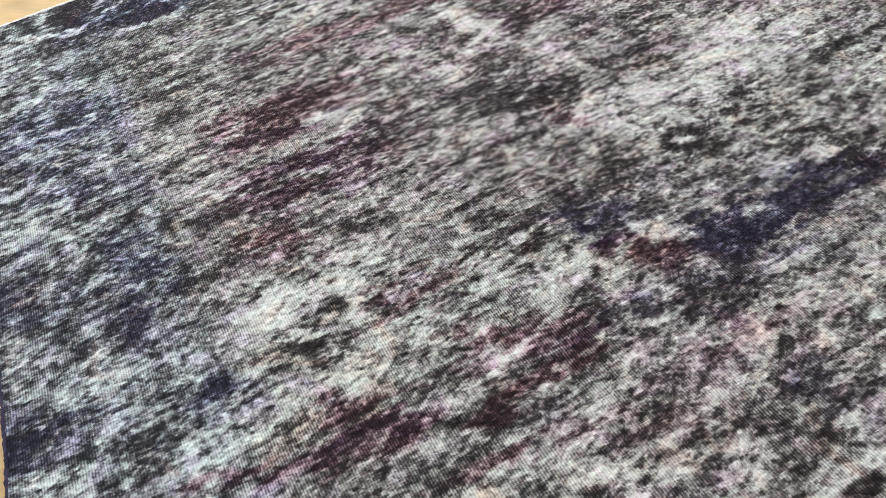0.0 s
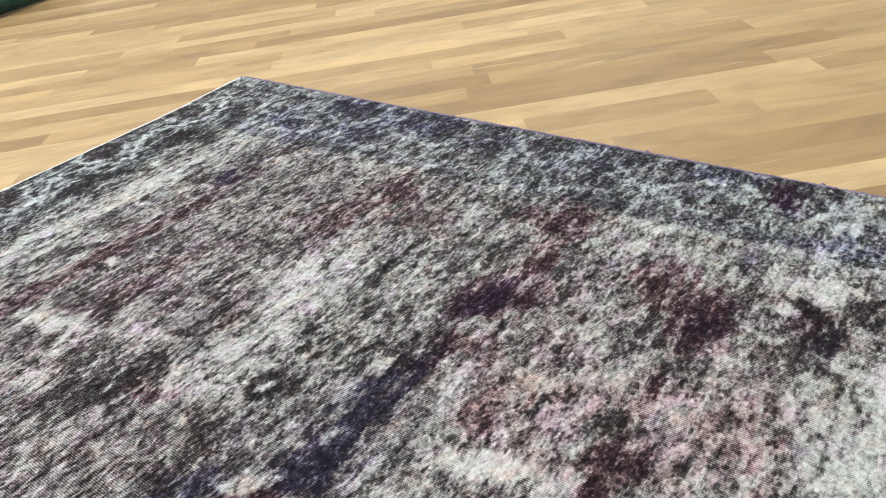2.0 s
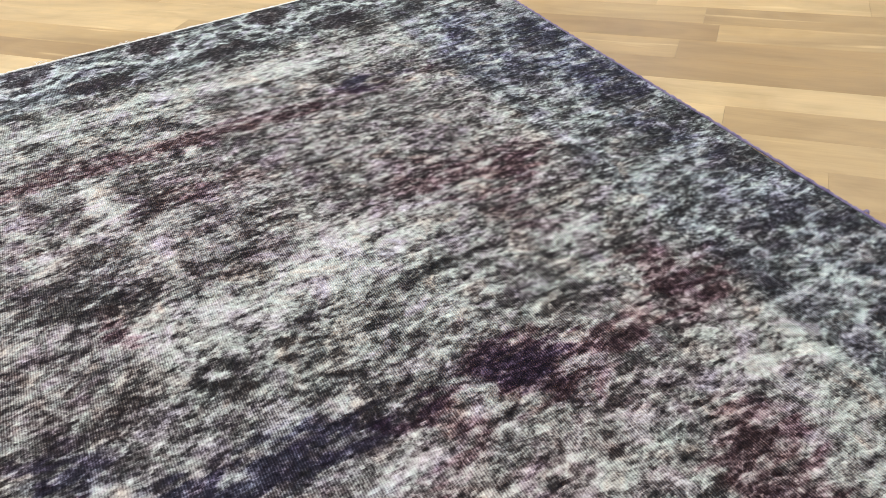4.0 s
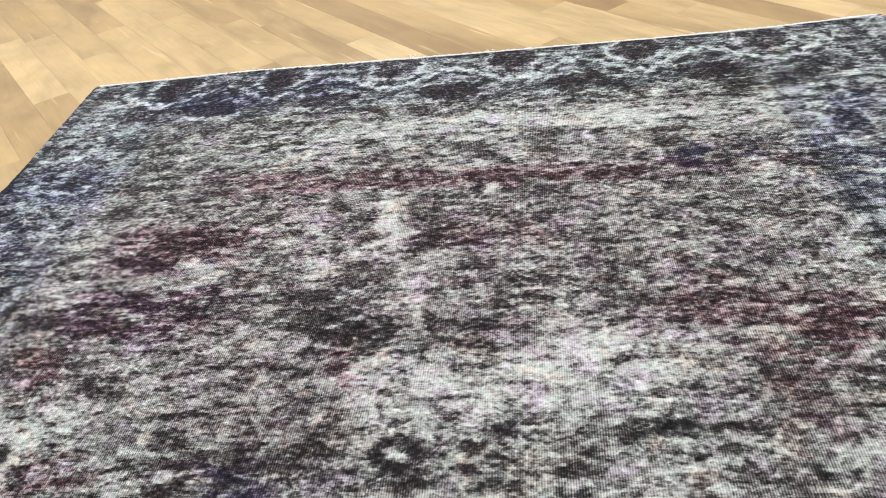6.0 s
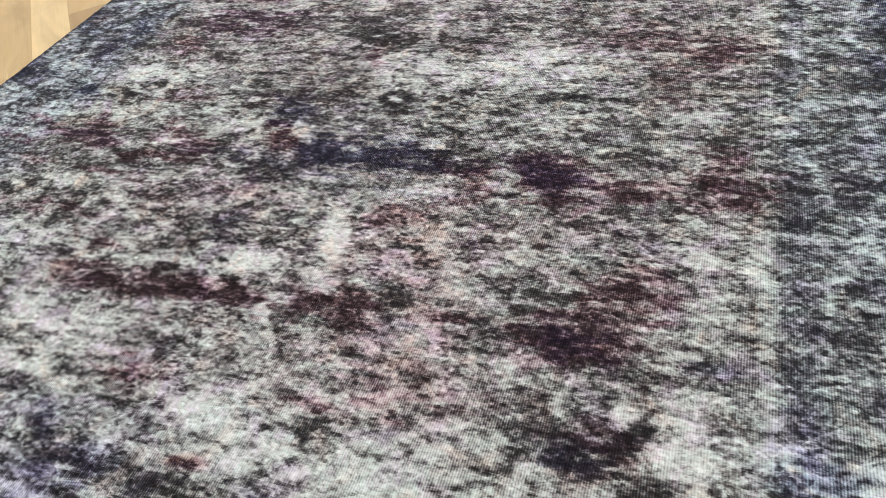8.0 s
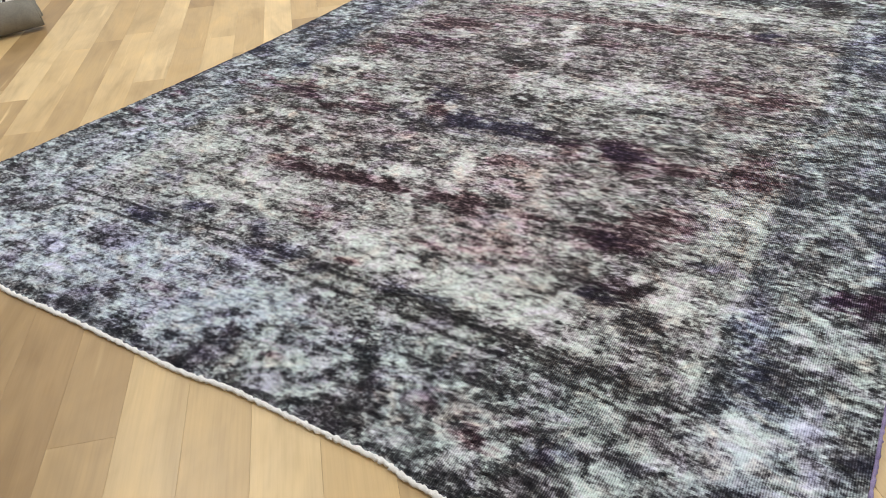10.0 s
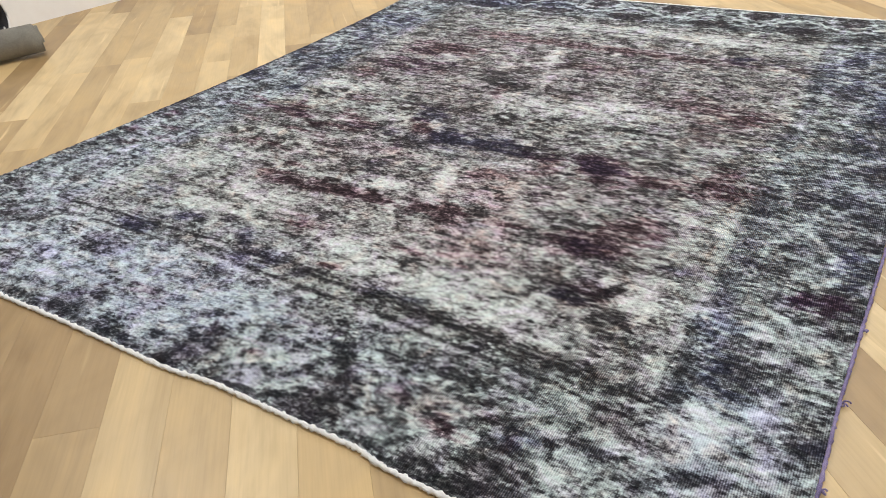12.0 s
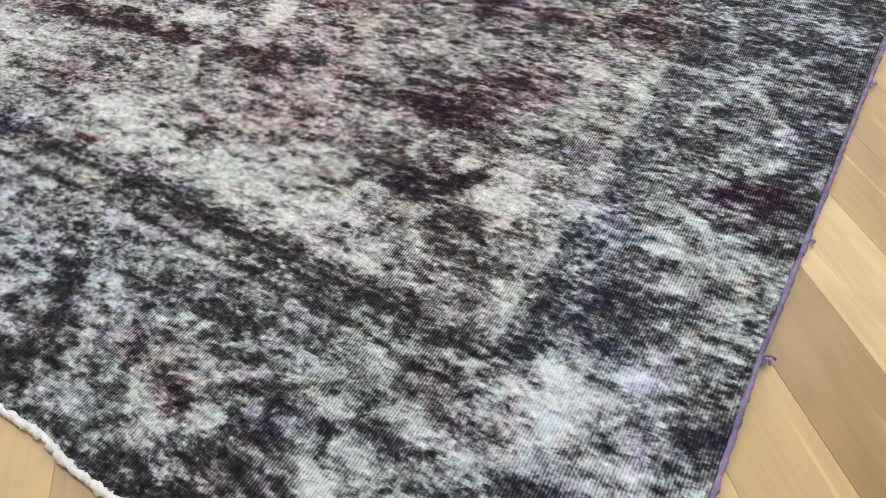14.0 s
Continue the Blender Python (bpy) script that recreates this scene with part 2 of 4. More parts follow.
def rug_edges(x, y):
    """Where the four edges run: the left and right ones at y, the near and far ones at x."""
    left = np.interp(y, (-1.85, -1.3, -0.7, 0.0, 0.6, 1.2, 1.95), (-1.635, -1.60, -1.56, -1.53, -1.527, -1.545, -1.605))
    right = np.interp(y, (-1.85, -1.2, -0.5, 0.2, 1.0, 2.0), (1.435, 1.446, 1.482, 1.518, 1.556, 1.615))
    near = np.interp(x, (-1.6, -1.27, -1.04, -0.78, -0.5, -0.3, -0.07, 0.1, 0.27, 0.48, 0.56, 0.62, 0.71, 0.9, 1.07, 1.16, 1.25, 1.45), (-1.79, -1.803, -1.808, -1.83, -1.825, -1.826, -1.829, -1.812, -1.814, -1.816, -1.817, -1.831, -1.838, -1.838, -1.842, -1.832, -1.828, -1.81))
    far = np.interp(x, (-1.6, -0.9, 0.0, 0.8, 1.2, 1.6), (1.952, 1.978, 1.966, 1.96, 1.972, 2.008))
    return left, right, near, far


def value_noise(x, y, size_x, size_y, seed):
    """Smooth random values in -1..1 with cells of that size in metres."""
    rng = np.random.RandomState(seed)
    u, v = (x + 4.0) / size_x, (y + 4.0) / size_y
    iu, iv = np.floor(u).astype(int), np.floor(v).astype(int)
    fu, fv = u - iu, v - iv
    fu, fv = fu * fu * (3 - 2 * fu), fv * fv * (3 - 2 * fv)
    grid = rng.uniform(-1, 1, (iu.max() + 2, iv.max() + 2))
    a = grid[iu, iv] * (1 - fu) + grid[iu + 1, iv] * fu
    b = grid[iu, iv + 1] * (1 - fu) + grid[iu + 1, iv + 1] * fu
    return a * (1 - fv) + b * fv


STEP = 0.0048
NX, NY = int(3.07 / STEP), int(3.79 / STEP)
gu, gv = np.meshgrid(np.linspace(0, 1, NX), np.linspace(0, 1, NY))
gy0 = NEAR_Y + gv * (FAR_Y - NEAR_Y)
e_left, e_right, _, _ = rug_edges(gy0, gy0)
GX = e_left + gu * (e_right - e_left)
_, _, e_near, e_far = rug_edges(GX, gy0)
GY = e_near + gv * (e_far - e_near)
# small waver of the woven edges
GX = GX + 0.004 * value_noise(GX * 0, GY, 0.07, 1.0, 5) * np.abs(2 * gu - 1) ** 6
GY = GY + 0.004 * value_noise(GX, GY * 0, 0.06, 1.0, 6) * np.abs(2 * gv - 1) ** 6
# the drawing wanders a little, as hand-knotted work does
QX = GX + 0.014 * value_noise(GX, GY, 0.11, 0.05, 11) + 0.012 * value_noise(GX, GY, 0.04, 0.012, 12)
QY = GY + 0.008 * value_noise(GX, GY, 0.11, 0.08, 13) + 0.004 * value_noise(GX, GY, 0.035, 0.03, 14)
WEAR = np.full_like(GX, WEAR_BASE)
RED, BLUE, ROSE = np.zeros_like(GX), np.zeros_like(GX), np.zeros_like(GX)


PATCHY = np.clip(0.85 + 0.55 * value_noise(GX, GY, 0.075, 0.020, 15) + 0.5 * value_noise(GX, GY, 0.030, 0.010, 16), 0, 1.6)


speckled = value_noise(GX, GY, 0.055, 0.016, 17) + 0.6 * value_noise(GX, GY, 0.024, 0.010, 18)
BROKEN = 0.25 + 1.05 / (1 + np.exp(-(speckled + 0.12) / 0.09))


RAGGED = value_noise(GX, GY, 0.07, 0.011, 22) + 0.7 * value_noise(GX, GY, 0.03, 0.03, 23)


def mark(x, y, a, b, turn, weave=None):
    """A soft-edged oval of half-axes a and b, as weights on the rug's grid."""
    # long marks keep to the weft
    turn = turn * 0.35 if abs(turn) < 40 and a > 1.4 * b else turn
    c, s = math.cos(radians(turn)), math.sin(radians(turn))
    dx, dy = QX - x, QY - y
    q = ((dx * c + dy * s) / max(a, 0.012)) ** 2 + ((dy * c - dx * s) / max(b, 0.012)) ** 2
    small = 1.0 + 0.7 * math.exp(-min(a, b) / 0.03)
    q = q * (1 + 0.45 * RAGGED)
    return np.exp(-0.8 * q ** 1.6) * (BROKEN if weave is None else weave) * small


def band(d, at, half):
    return np.exp(-(((d - at) / half) ** 4))


# border stripes and the ground of the field
inset = np.minimum(np.minimum(GX + 1.545, 1.50 - GX), np.minimum(GY + 1.82, 1.968 - GY))
border = 1 / (1 + np.exp(-(0.42 - inset) / 0.02))
WEAR += 0.01 * border + 0.015 * (1 - border)
BLUE += (0.17 + 0.16 * (GX < 0) + 0.03 * (GX > 1.1)) * border
RED += 0.22 * (1 - border)
wob = 0.012 * value_noise(GX, GY, 0.12, 0.12, 21)
side_d = np.minimum(GX + 1.545, 1.50 - GX) + wob
end_d = np.minimum(GY + 1.82, 1.968 - GY) + wob
field_x = 1 / (1 + np.exp(-(end_d - 0.40) / 0.015))
field_y = 1 / (1 + np.exp(-(side_d - 0.33) / 0.015))
eastward = 1 / (1 + np.exp(-(GX - 0.1) / 0.15))
right_half = (GX > 0) * 1.0


def bump_between(v, low, high, soft):
    """1 between low and high, falling off softly outside."""
    return 1 / (1 + np.exp(-(v - low) / soft)) / (1 + np.exp((v - high) / soft))


# side stripes: a dark band with a paler, threadbare one inside it
WEAR -= (0.02 + 0.07 * right_half) * PATCHY * band(side_d, 0.385, 0.026) * field_x
BLUE += (0.06 + 0.06 * right_half) * PATCHY * band(side_d, 0.38, 0.035) * field_x
WEAR += right_half * (0.02 + 0.085 * bump_between(GY, -1.32, -0.45, 0.06)) * band(side_d, 0.442, 0.024) * field_x
WEAR -= 0.06 * (band(side_d, 0.355, 0.006) + band(side_d, 0.415, 0.006)) * field_x
# near stripe: two dark lines that sag towards the east, a row of small dark rosettes between them
sag = np.interp(GX, (-1.1, -0.4, 0.3, 0.8, 1.15), (-1.335, -1.31, -1.335, -1.362, -1.41)) + 0.004 * value_noise(GX, GY * 0, 0.09, 1.0, 24)
inside = bump_between(GX, -1.2, 1.13, 0.015)
rosette = np.cos(2 * math.pi * GX / 0.058)
WEAR -= (0.30 + 0.10 * eastward) * (np.exp(-((GY - sag) / 0.007) ** 2) + 0.7 * np.exp(-((GY - sag + 0.066) / 0.007) ** 2) + 0.5 * np.exp(-((GY - sag - 0.02) / 0.005) ** 2)) * inside * np.clip(PATCHY, 0.5, 1.2)
WEAR -= (0.03 + 0.08 * eastward) * bump_between(GY - sag, -0.06, 0.0, 0.008) * inside * (0.65 + 0.5 * rosette) * PATCHY
WEAR += 0.09 * np.exp(-((GY - sag + 0.085) / 0.012) ** 2) * inside
WEAR += 0.13 * bump_between(GY - sag, 0.05, 0.16, 0.015) * bump_between(GX, -0.05, 1.02, 0.05) * PATCHY
BLUE += 0.18 * bump_between(GY - sag, -0.09, 0.14, 0.02) * bump_between(GX, -1.2, -0.1, 0.08)
# far stripe: worn pale, with thin lines
WEAR += 0.08 * bump_between(GY, 1.25, 1.44, 0.015) * bump_between(GX, -0.55, 1.08, 0.06) * PATCHY
WEAR -= 0.09 * (np.exp(-((GY - 1.455) / 0.006) ** 2) + np.exp(-((GY - 1.30) / 0.006) ** 2)) * bump_between(GX, -1.15, 1.12, 0.02)
# the outermost line is dark
WEAR -= 0.12 * band(end_d, 0.012, 0.026) + 0.10 * band(side_d - wob, 0.012, 0.02)


# scrolling vine and palmettes in the wide border
def vine(s, d, period, phase, weight):
    """Pale scrolling stem with lobed dark palmettes in its bends; s runs along the border, d across it."""
    global WEAR, RED
    turns = s / period + phase
    lobes = 0.010 * np.cos(14 * math.pi * turns) + 0.006 * np.cos(22 * math.pi * turns + 1.0)
    bend = 0.205 + 0.070 * np.sin(2 * math.pi * turns) + lobes
    k = np.abs((turns % 0.5) - 0.25) * period
    outer = (turns % 1.0) < 0.5
    flip = np.where(outer, 0.085, 0.335)
    q = np.sqrt((k / np.where(outer, 0.082, 0.125)) ** 2 + ((d - flip + lobes) / np.where(outer, 0.088, 0.062)) ** 2)
    leaf = 1 / (1 + np.exp((q - 1) / 0.09))
    WEAR -= 0.16 * weight * leaf * (0.55 + 0.45 * PATCHY)
    WEAR += 0.15 * weight * np.exp(-((q - 1.28) / 0.16) ** 2)
    WEAR += 0.21 * weight * np.exp(-(((d - bend) / 0.016) ** 2)) * (1 - leaf)
    # small dark leaves beside the stem
    for shift, off, size in ((0.06, 0.045, 0.017), (0.19, -0.05, 0.020), (0.31, 0.05, 0.018), (0.44, -0.045, 0.017), (0.58, 0.05, 0.020), (0.70, -0.05, 0.018), (0.83, 0.045, 0.018), (0.94, -0.05, 0.016)):
        du = ((turns - shift + 0.5) % 1.0 - 0.5) * period
        WEAR -= 0.20 * weight * np.exp(-(((du / 1.5) ** 2 + (d - bend - off) ** 2) / size ** 2) ** 1.5)
    RED += 0.22 * weight * leaf
    # a small reddish heart in each outer palmette
    heart = np.exp(-((k / 0.022) ** 2 + ((d - flip - 0.09) / 0.05) ** 2))
    RED += 0.35 * weight * heart * outer
    WEAR -= 0.12 * weight * heart * outer


in_end = (end_d < 0.43) & (end_d < side_d + 0.06)
in_side = (side_d < 0.34) & (side_d <= end_d)
vine(QX, end_d, 0.47, 0.792, in_end * (GY > 0) * 1.35)
vine(QX, end_d, 0.46, 0.402, in_end * (GY < 0) * 0.72)
vine(QY, side_d * 1.25, 0.46, 0.2, in_side * 0.55)

# small blossoms strewn over the field, mirrored as the design is
rng = random.Random(7)
for _ in range(46):
    bx, by, br = rng.uniform(0.08, 1.05), rng.uniform(0.10, 1.28), rng.uniform(0.020, 0.042)
    kind = rng.random()
    for sx in (-1, 1):
        for sy in (-1, 1):
            x0, y0 = sx * bx, 0.07 + sy * by
            near_by = (np.abs(GX[0] - x0) < 0.22), (np.abs(GY[:, NX // 2] - y0) < 0.22)
            box = np.ix_(near_by[1], near_by[0])
            r = np.hypot((QX[box] - x0) * 0.85, QY[box] - y0)
            gain = rng.uniform(0.3, 1.0)
            WEAR[box] += gain * 0.12 * np.exp(-((r - br) / 0.010) ** 2) * (1 if kind < 0.6 else -1)
            WEAR[box] -= gain * 0.14 * np.exp(-(r / (0.55 * br)) ** 2) * (1 if kind < 0.6 else -1)
# fine vines: level lines of a slow noise
for n, (size, seed) in enumerate(((0.13, 31), (0.085, 32))):
    f = value_noise(QX, QY, size, size * 0.8, seed)
    WEAR += 0.05 * np.exp(-((f - 0.05) / 0.07) ** 2) - 0.06 * np.exp(-((f + 0.42) / 0.09) ** 2)
# broad wear, then streaks along the weft
for size, gain, seed in ((0.34, 0.02, 41), (0.12, 0.02, 42), (0.05, 0.03, 43), (0.022, 0.05, 44)):
    WEAR += gain * value_noise(GX, GY, size * 1.9, size * 0.55, seed)
    BLUE += 1.6 * gain * value_noise(GX, GY, size * 2.0, size * 1.4, seed + 20)
    RED += 1.8 * gain * value_noise(GX, GY, size * 2.0, size * 1.4, seed + 30)
WEAR += 0.05 * value_noise(GX, GY, 0.09, 0.011, 51) + 0.04 * value_noise(GX, GY, 0.30, 0.015, 52)


# crisp small figures of the knotted drawing
spots = value_noise(QX, QY, 0.042, 0.020, 71) + 0.5 * value_noise(GX, GY, 0.020, 0.0095, 72)
WEAR -= 0.18 / (1 + np.exp(-(spots - 0.55) / 0.06))
WEAR += 0.13 / (1 + np.exp((spots + 0.55) / 0.06))
spots = value_noise(QX, QY, 0.085, 0.040, 73) + 0.35 * value_noise(GX, GY, 0.025, 0.0095, 74)
WEAR -= 0.07 / (1 + np.exp(-(spots - 0.45) / 0.05))
WEAR += 0.06 / (1 + np.exp((spots + 0.45) / 0.05))


def worn(x, y, a, b, turn, k):
    global WEAR
    WEAR += WORN_GAIN * k * mark(x, y, a, b, turn, 0.45 + 0.55 * PATCHY)


def dark(x, y, a, b, turn, k):
    global WEAR
    WEAR -= DARK_GAIN * k * mark(x, y, a, b, turn)


def navy(x, y, a, b, turn, k):
    global WEAR, BLUE
    m = mark(x, y, a, b, turn)
    WEAR -= 0.75 * DARK_GAIN * k * m
    BLUE += 0.55 * k * m


def maroon(x, y, a, b, turn, k):
    global WEAR, RED
    m = mark(x, y, a, b, turn)
    WEAR -= 0.62 * DARK_GAIN * k * m
    RED += 0.8 * k * m


def plum(x, y, a, b, turn, k):
    global WEAR, RED, BLUE
    m = mark(x, y, a, b, turn)
    WEAR -= 1.0 * DARK_GAIN * k * m
    RED += 0.8 * k * m
    BLUE += 0.4 * k * m


def umber(x, y, a, b, turn, k):
    global WEAR, RED
    m = mark(x, y, a, b, turn)
    WEAR -= 0.9 * DARK_GAIN * k * m
    RED += 0.35 * k * m


def rose(x, y, a, b, turn, k):
    global WEAR, RED, ROSE
    m = mark(x, y, a, b, turn)
    WEAR += 0.06 * k * m
    RED += 0.2 * k * m
    ROSE += 0.17 * k * m


def slate(x, y, a, b, turn, k):
    global WEAR, BLUE
    m = mark(x, y, a, b, turn)
    WEAR += 0.05 * k * m
    BLUE += 0.4 * k * m


def ring(x, y, radius, half, k, core):
    """A drawn blossom: a ring k darker (minus: paler) than its ground, with a core."""
    global WEAR
    d = np.hypot(GX - x, (GY - y) * 1.1) + 0.005 * value_noise(GX, GY, 0.02, 0.02, 19)
    WEAR -= k * np.exp(-((d - radius) / half) ** 2)
    WEAR += core * np.exp(-((d / (radius - half * 0.7)) ** 4))


# the rug's own blotches, by dye, and one painted far shade: place, half-axes, turn, strength
rose(-0.39, 0.98, 0.096, 0.050, -13, 0.5)
rose(0.51, 0.75, 0.148, 0.100, -1, 0.3)
rose(-0.32, 0.69, 0.105, 0.073, -24, 0.4)
rose(-0.29, -0.48, 0.078, 0.049, -7, 1.0)
rose(-0.14, -0.50, 0.064, 0.030, -44, 0.5)
rose(-0.24, -0.52, 0.104, 0.047, -43, 0.7)
rose(-0.50, -0.55, 0.187, 0.076, 3, 0.5)
rose(0.30, -0.56, 0.181, 0.151, 10, 0.7)
rose(0.18, -0.68, 0.175, 0.092, 14, 0.6)
rose(0.38, -0.76, 0.096, 0.062, -59, 0.6)
rose(0.37, -0.85, 0.146, 0.103, -64, 0.5)
rose(0.40, -0.97, 0.191, 0.099, 21, 0.6)
rose(0.21, -0.99, 0.191, 0.100, 15, 0.6)
rose(0.48, -1.05, 0.100, 0.046, 22, 0.7)
dark(-1.14, 1.83, 0.411, 0.062, -11, 0.9)
dark(0.92, 1.63, 0.113, 0.084, -12, 0.9)
dark(0.03, 1.60, 0.132, 0.082, -19, 0.9)
dark(0.97, 1.59, 0.159, 0.057, -77, 0.8)
dark(0.48, 1.58, 0.141, 0.091, -15, 1.0)
dark(1.20, 1.55, 0.089, 0.079, 9, 0.8)
dark(-0.34, 1.55, 0.082, 0.052, -24, 0.8)
dark(-0.29, 1.27, 0.042, 0.030, -41, 1.3)
dark(-0.03, 0.84, 0.044, 0.029, -14, 0.7)
dark(0.02, 0.73, 0.042, 0.032, -16, 0.8)
dark(-0.02, 0.68, 0.038, 0.025, -13, 0.9)
dark(-1.29, 0.54, 0.151, 0.092, -69, 0.4)
dark(-0.26, 0.42, 0.068, 0.028, -6, 1.1)
dark(-0.19, 0.35, 0.096, 0.034, 1, 1.2)
dark(0.18, 0.35, 0.053, 0.019, -3, 0.8)
dark(0.13, 0.35, 0.053, 0.033, -1, 0.8)
dark(0.03, 0.34, 0.029, 0.025, -40, 0.8)
dark(-0.12, 0.32, 0.083, 0.026, -4, 1.1)
dark(0.51, 0.05, 0.066, 0.023, 6, 0.7)
dark(-0.88, -0.00, 0.030, 0.016, -41, 1.4)
dark(0.54, -0.01, 0.031, 0.013, 2, 0.9)
dark(0.03, -0.03, 0.047, 0.033, 82, 0.7)
dark(-0.98, -0.03, 0.064, 0.033, -24, 0.8)
dark(-0.81, -0.03, 0.027, 0.015, -33, 1.0)
dark(0.35, -0.04, 0.025, 0.020, 6, 1.0)
dark(-1.21, -0.04, 0.066, 0.031, -25, 0.9)
dark(-0.97, -0.06, 0.036, 0.018, -44, 1.5)
dark(-0.47, -0.06, 0.059, 0.043, -24, 0.9)
dark(-0.94, -0.06, 0.069, 0.013, -34, 1.2)
dark(-1.33, -0.08, 0.077, 0.021, -20, 0.7)
dark(0.28, -0.26, 0.062, 0.052, 83, 0.8)
dark(-0.49, -0.36, 0.050, 0.027, -16, 0.7)
dark(-0.30, -0.39, 0.053, 0.038, 58, 0.6)
dark(-1.04, -0.58, 0.026, 0.012, -19, 0.8)
dark(0.88, -0.61, 0.049, 0.034, 74, 0.7)
dark(-1.19, -0.76, 0.033, 0.021, -32, 0.9)
dark(-1.09, -0.77, 0.028, 0.011, -86, 0.9)
dark(0.28, -0.78, 0.038, 0.027, 5, 1.0)
dark(-0.31, -0.79, 0.030, 0.021, 20, 1.0)
dark(0.31, -0.79, 0.034, 0.033, -47, 0.8)
dark(-0.92, -0.79, 0.031, 0.013, -14, 0.8)
dark(-1.13, -0.81, 0.032, 0.016, -17, 0.9)
dark(-0.98, -0.81, 0.023, 0.014, -18, 0.8)
dark(-0.29, -0.81, 0.044, 0.030, -31, 1.0)
dark(-1.28, -0.90, 0.038, 0.025, -59, 0.5)
dark(-0.72, -0.96, 0.028, 0.007, -11, 0.9)
dark(-0.84, -0.96, 0.026, 0.015, -12, 0.6)
dark(-0.83, -1.02, 0.016, 0.012, -11, 1.0)
dark(0.64, -1.06, 0.036, 0.031, -71, 0.6)
dark(0.71, -1.09, 0.080, 0.024, 20, 1.0)
dark(0.86, -1.12, 0.051, 0.047, 43, 1.0)
dark(0.88, -1.17, 0.052, 0.038, -36, 1.0)
dark(1.31, -1.23, 0.024, 0.016, 37, 0.7)
dark(0.71, -1.25, 0.021, 0.017, -71, 1.3)
dark(1.38, -1.31, 0.028, 0.022, 66, 0.6)
dark(0.71, -1.52, 0.029, 0.019, 20, 0.8)
dark(0.96, -1.55, 0.027, 0.024, 31, 0.8)
dark(0.31, -1.57, 0.092, 0.035, -48, 0.9)
dark(0.16, -1.66, 0.015, 0.011, -15, 1.0)
dark(0.28, -1.67, 0.013, 0.010, -24, 1.4)
dark(-0.05, -1.71, 0.108, 0.049, 18, 1.0)
dark(0.28, -1.72, 0.018, 0.013, -19, 1.4)
dark(1.20, -1.74, 0.064, 0.046, 32, 1.0)
dark(-0.20, -1.74, 0.026, 0.016, -12, 0.9)
dark(0.14, -1.77, 0.015, 0.011, -13, 1.4)
dark(0.79, -1.77, 0.100, 0.036, 24, 1.1)
dark(0.29, -1.77, 0.030, 0.016, 15, 1.0)
worn(-1.45, 1.45, 0.221, 0.080, -56, 0.4)
worn(-0.20, 1.42, 0.170, 0.058, -11, 0.6)
worn(0.58, 1.36, 0.512, 0.072, -9, 0.7)
worn(-0.40, 1.28, 0.169, 0.076, -13, 0.4)
worn(1.17, 1.20, 0.206, 0.090, -79, 0.4)
worn(0.93, 0.96, 0.046, 0.040, 28, 0.5)
worn(-0.14, 0.85, 0.118, 0.030, -81, 0.9)
worn(-0.11, 0.73, 0.176, 0.032, -74, 0.9)
worn(-0.60, 0.61, 0.056, 0.036, -26, 0.8)
worn(0.01, 0.59, 0.079, 0.039, -1, 0.5)
worn(-0.98, 0.53, 0.110, 0.041, -51, 0.6)
worn(-0.01, 0.48, 0.087, 0.023, -83, 1.0)
worn(0.42, 0.30, 0.061, 0.053, 5, 0.6)
worn(0.51, 0.26, 0.188, 0.158, 26, 0.5)
worn(0.26, 0.26, 0.099, 0.068, -4, 0.6)
worn(-1.46, 0.22, 0.028, 0.013, -43, 0.6)
worn(-0.02, 0.19, 0.137, 0.099, -59, 0.6)
worn(0.40, 0.17, 0.175, 0.112, 3, 0.7)
worn(0.12, 0.16, 0.237, 0.088, 4, 0.9)
worn(-1.01, 0.14, 0.079, 0.041, -54, 0.9)
worn(-0.11, 0.10, 0.101, 0.064, 89, 0.5)
worn(-0.85, 0.06, 0.072, 0.030, -8, 0.8)
worn(-1.28, 0.03, 0.067, 0.045, -62, 0.5)
worn(-0.97, 0.02, 0.098, 0.057, -24, 0.9)
worn(0.55, 0.01, 0.031, 0.018, 5, 0.7)
worn(0.00, 0.00, 0.019, 0.015, -20, 1.3)
worn(-1.55, -0.14, 0.095, 0.050, -61, 0.6)
worn(-1.01, -0.17, 0.107, 0.029, -19, 0.7)
worn(-0.24, -0.17, 0.044, 0.036, -11, 0.6)
worn(-0.89, -0.19, 0.043, 0.020, -36, 0.9)
worn(-0.49, -0.19, 0.088, 0.026, -18, 0.8)
worn(-1.23, -0.20, 0.108, 0.037, -20, 0.8)
worn(-0.70, -0.20, 0.112, 0.036, -19, 0.8)
worn(-0.81, -0.23, 0.032, 0.024, -44, 0.6)
worn(-0.62, -0.27, 0.064, 0.026, -19, 0.7)
worn(-0.67, -0.29, 0.041, 0.026, -37, 0.8)
worn(0.66, -0.29, 0.050, 0.040, 18, 1.0)
worn(-0.62, -0.33, 0.032, 0.022, -49, 1.0)
worn(1.25, -0.42, 0.071, 0.049, 36, 0.7)
worn(-0.86, -0.46, 0.055, 0.022, -32, 0.8)
worn(1.29, -0.50, 0.056, 0.037, 29, 0.5)
worn(-1.08, -0.52, 0.039, 0.021, -20, 0.6)
worn(0.92, -0.53, 0.032, 0.022, 22, 0.8)
worn(-0.90, -0.53, 0.121, 0.038, 4, 0.7)
worn(1.06, -0.55, 0.058, 0.034, -87, 1.0)
worn(0.34, -0.55, 0.055, 0.038, 6, 0.9)
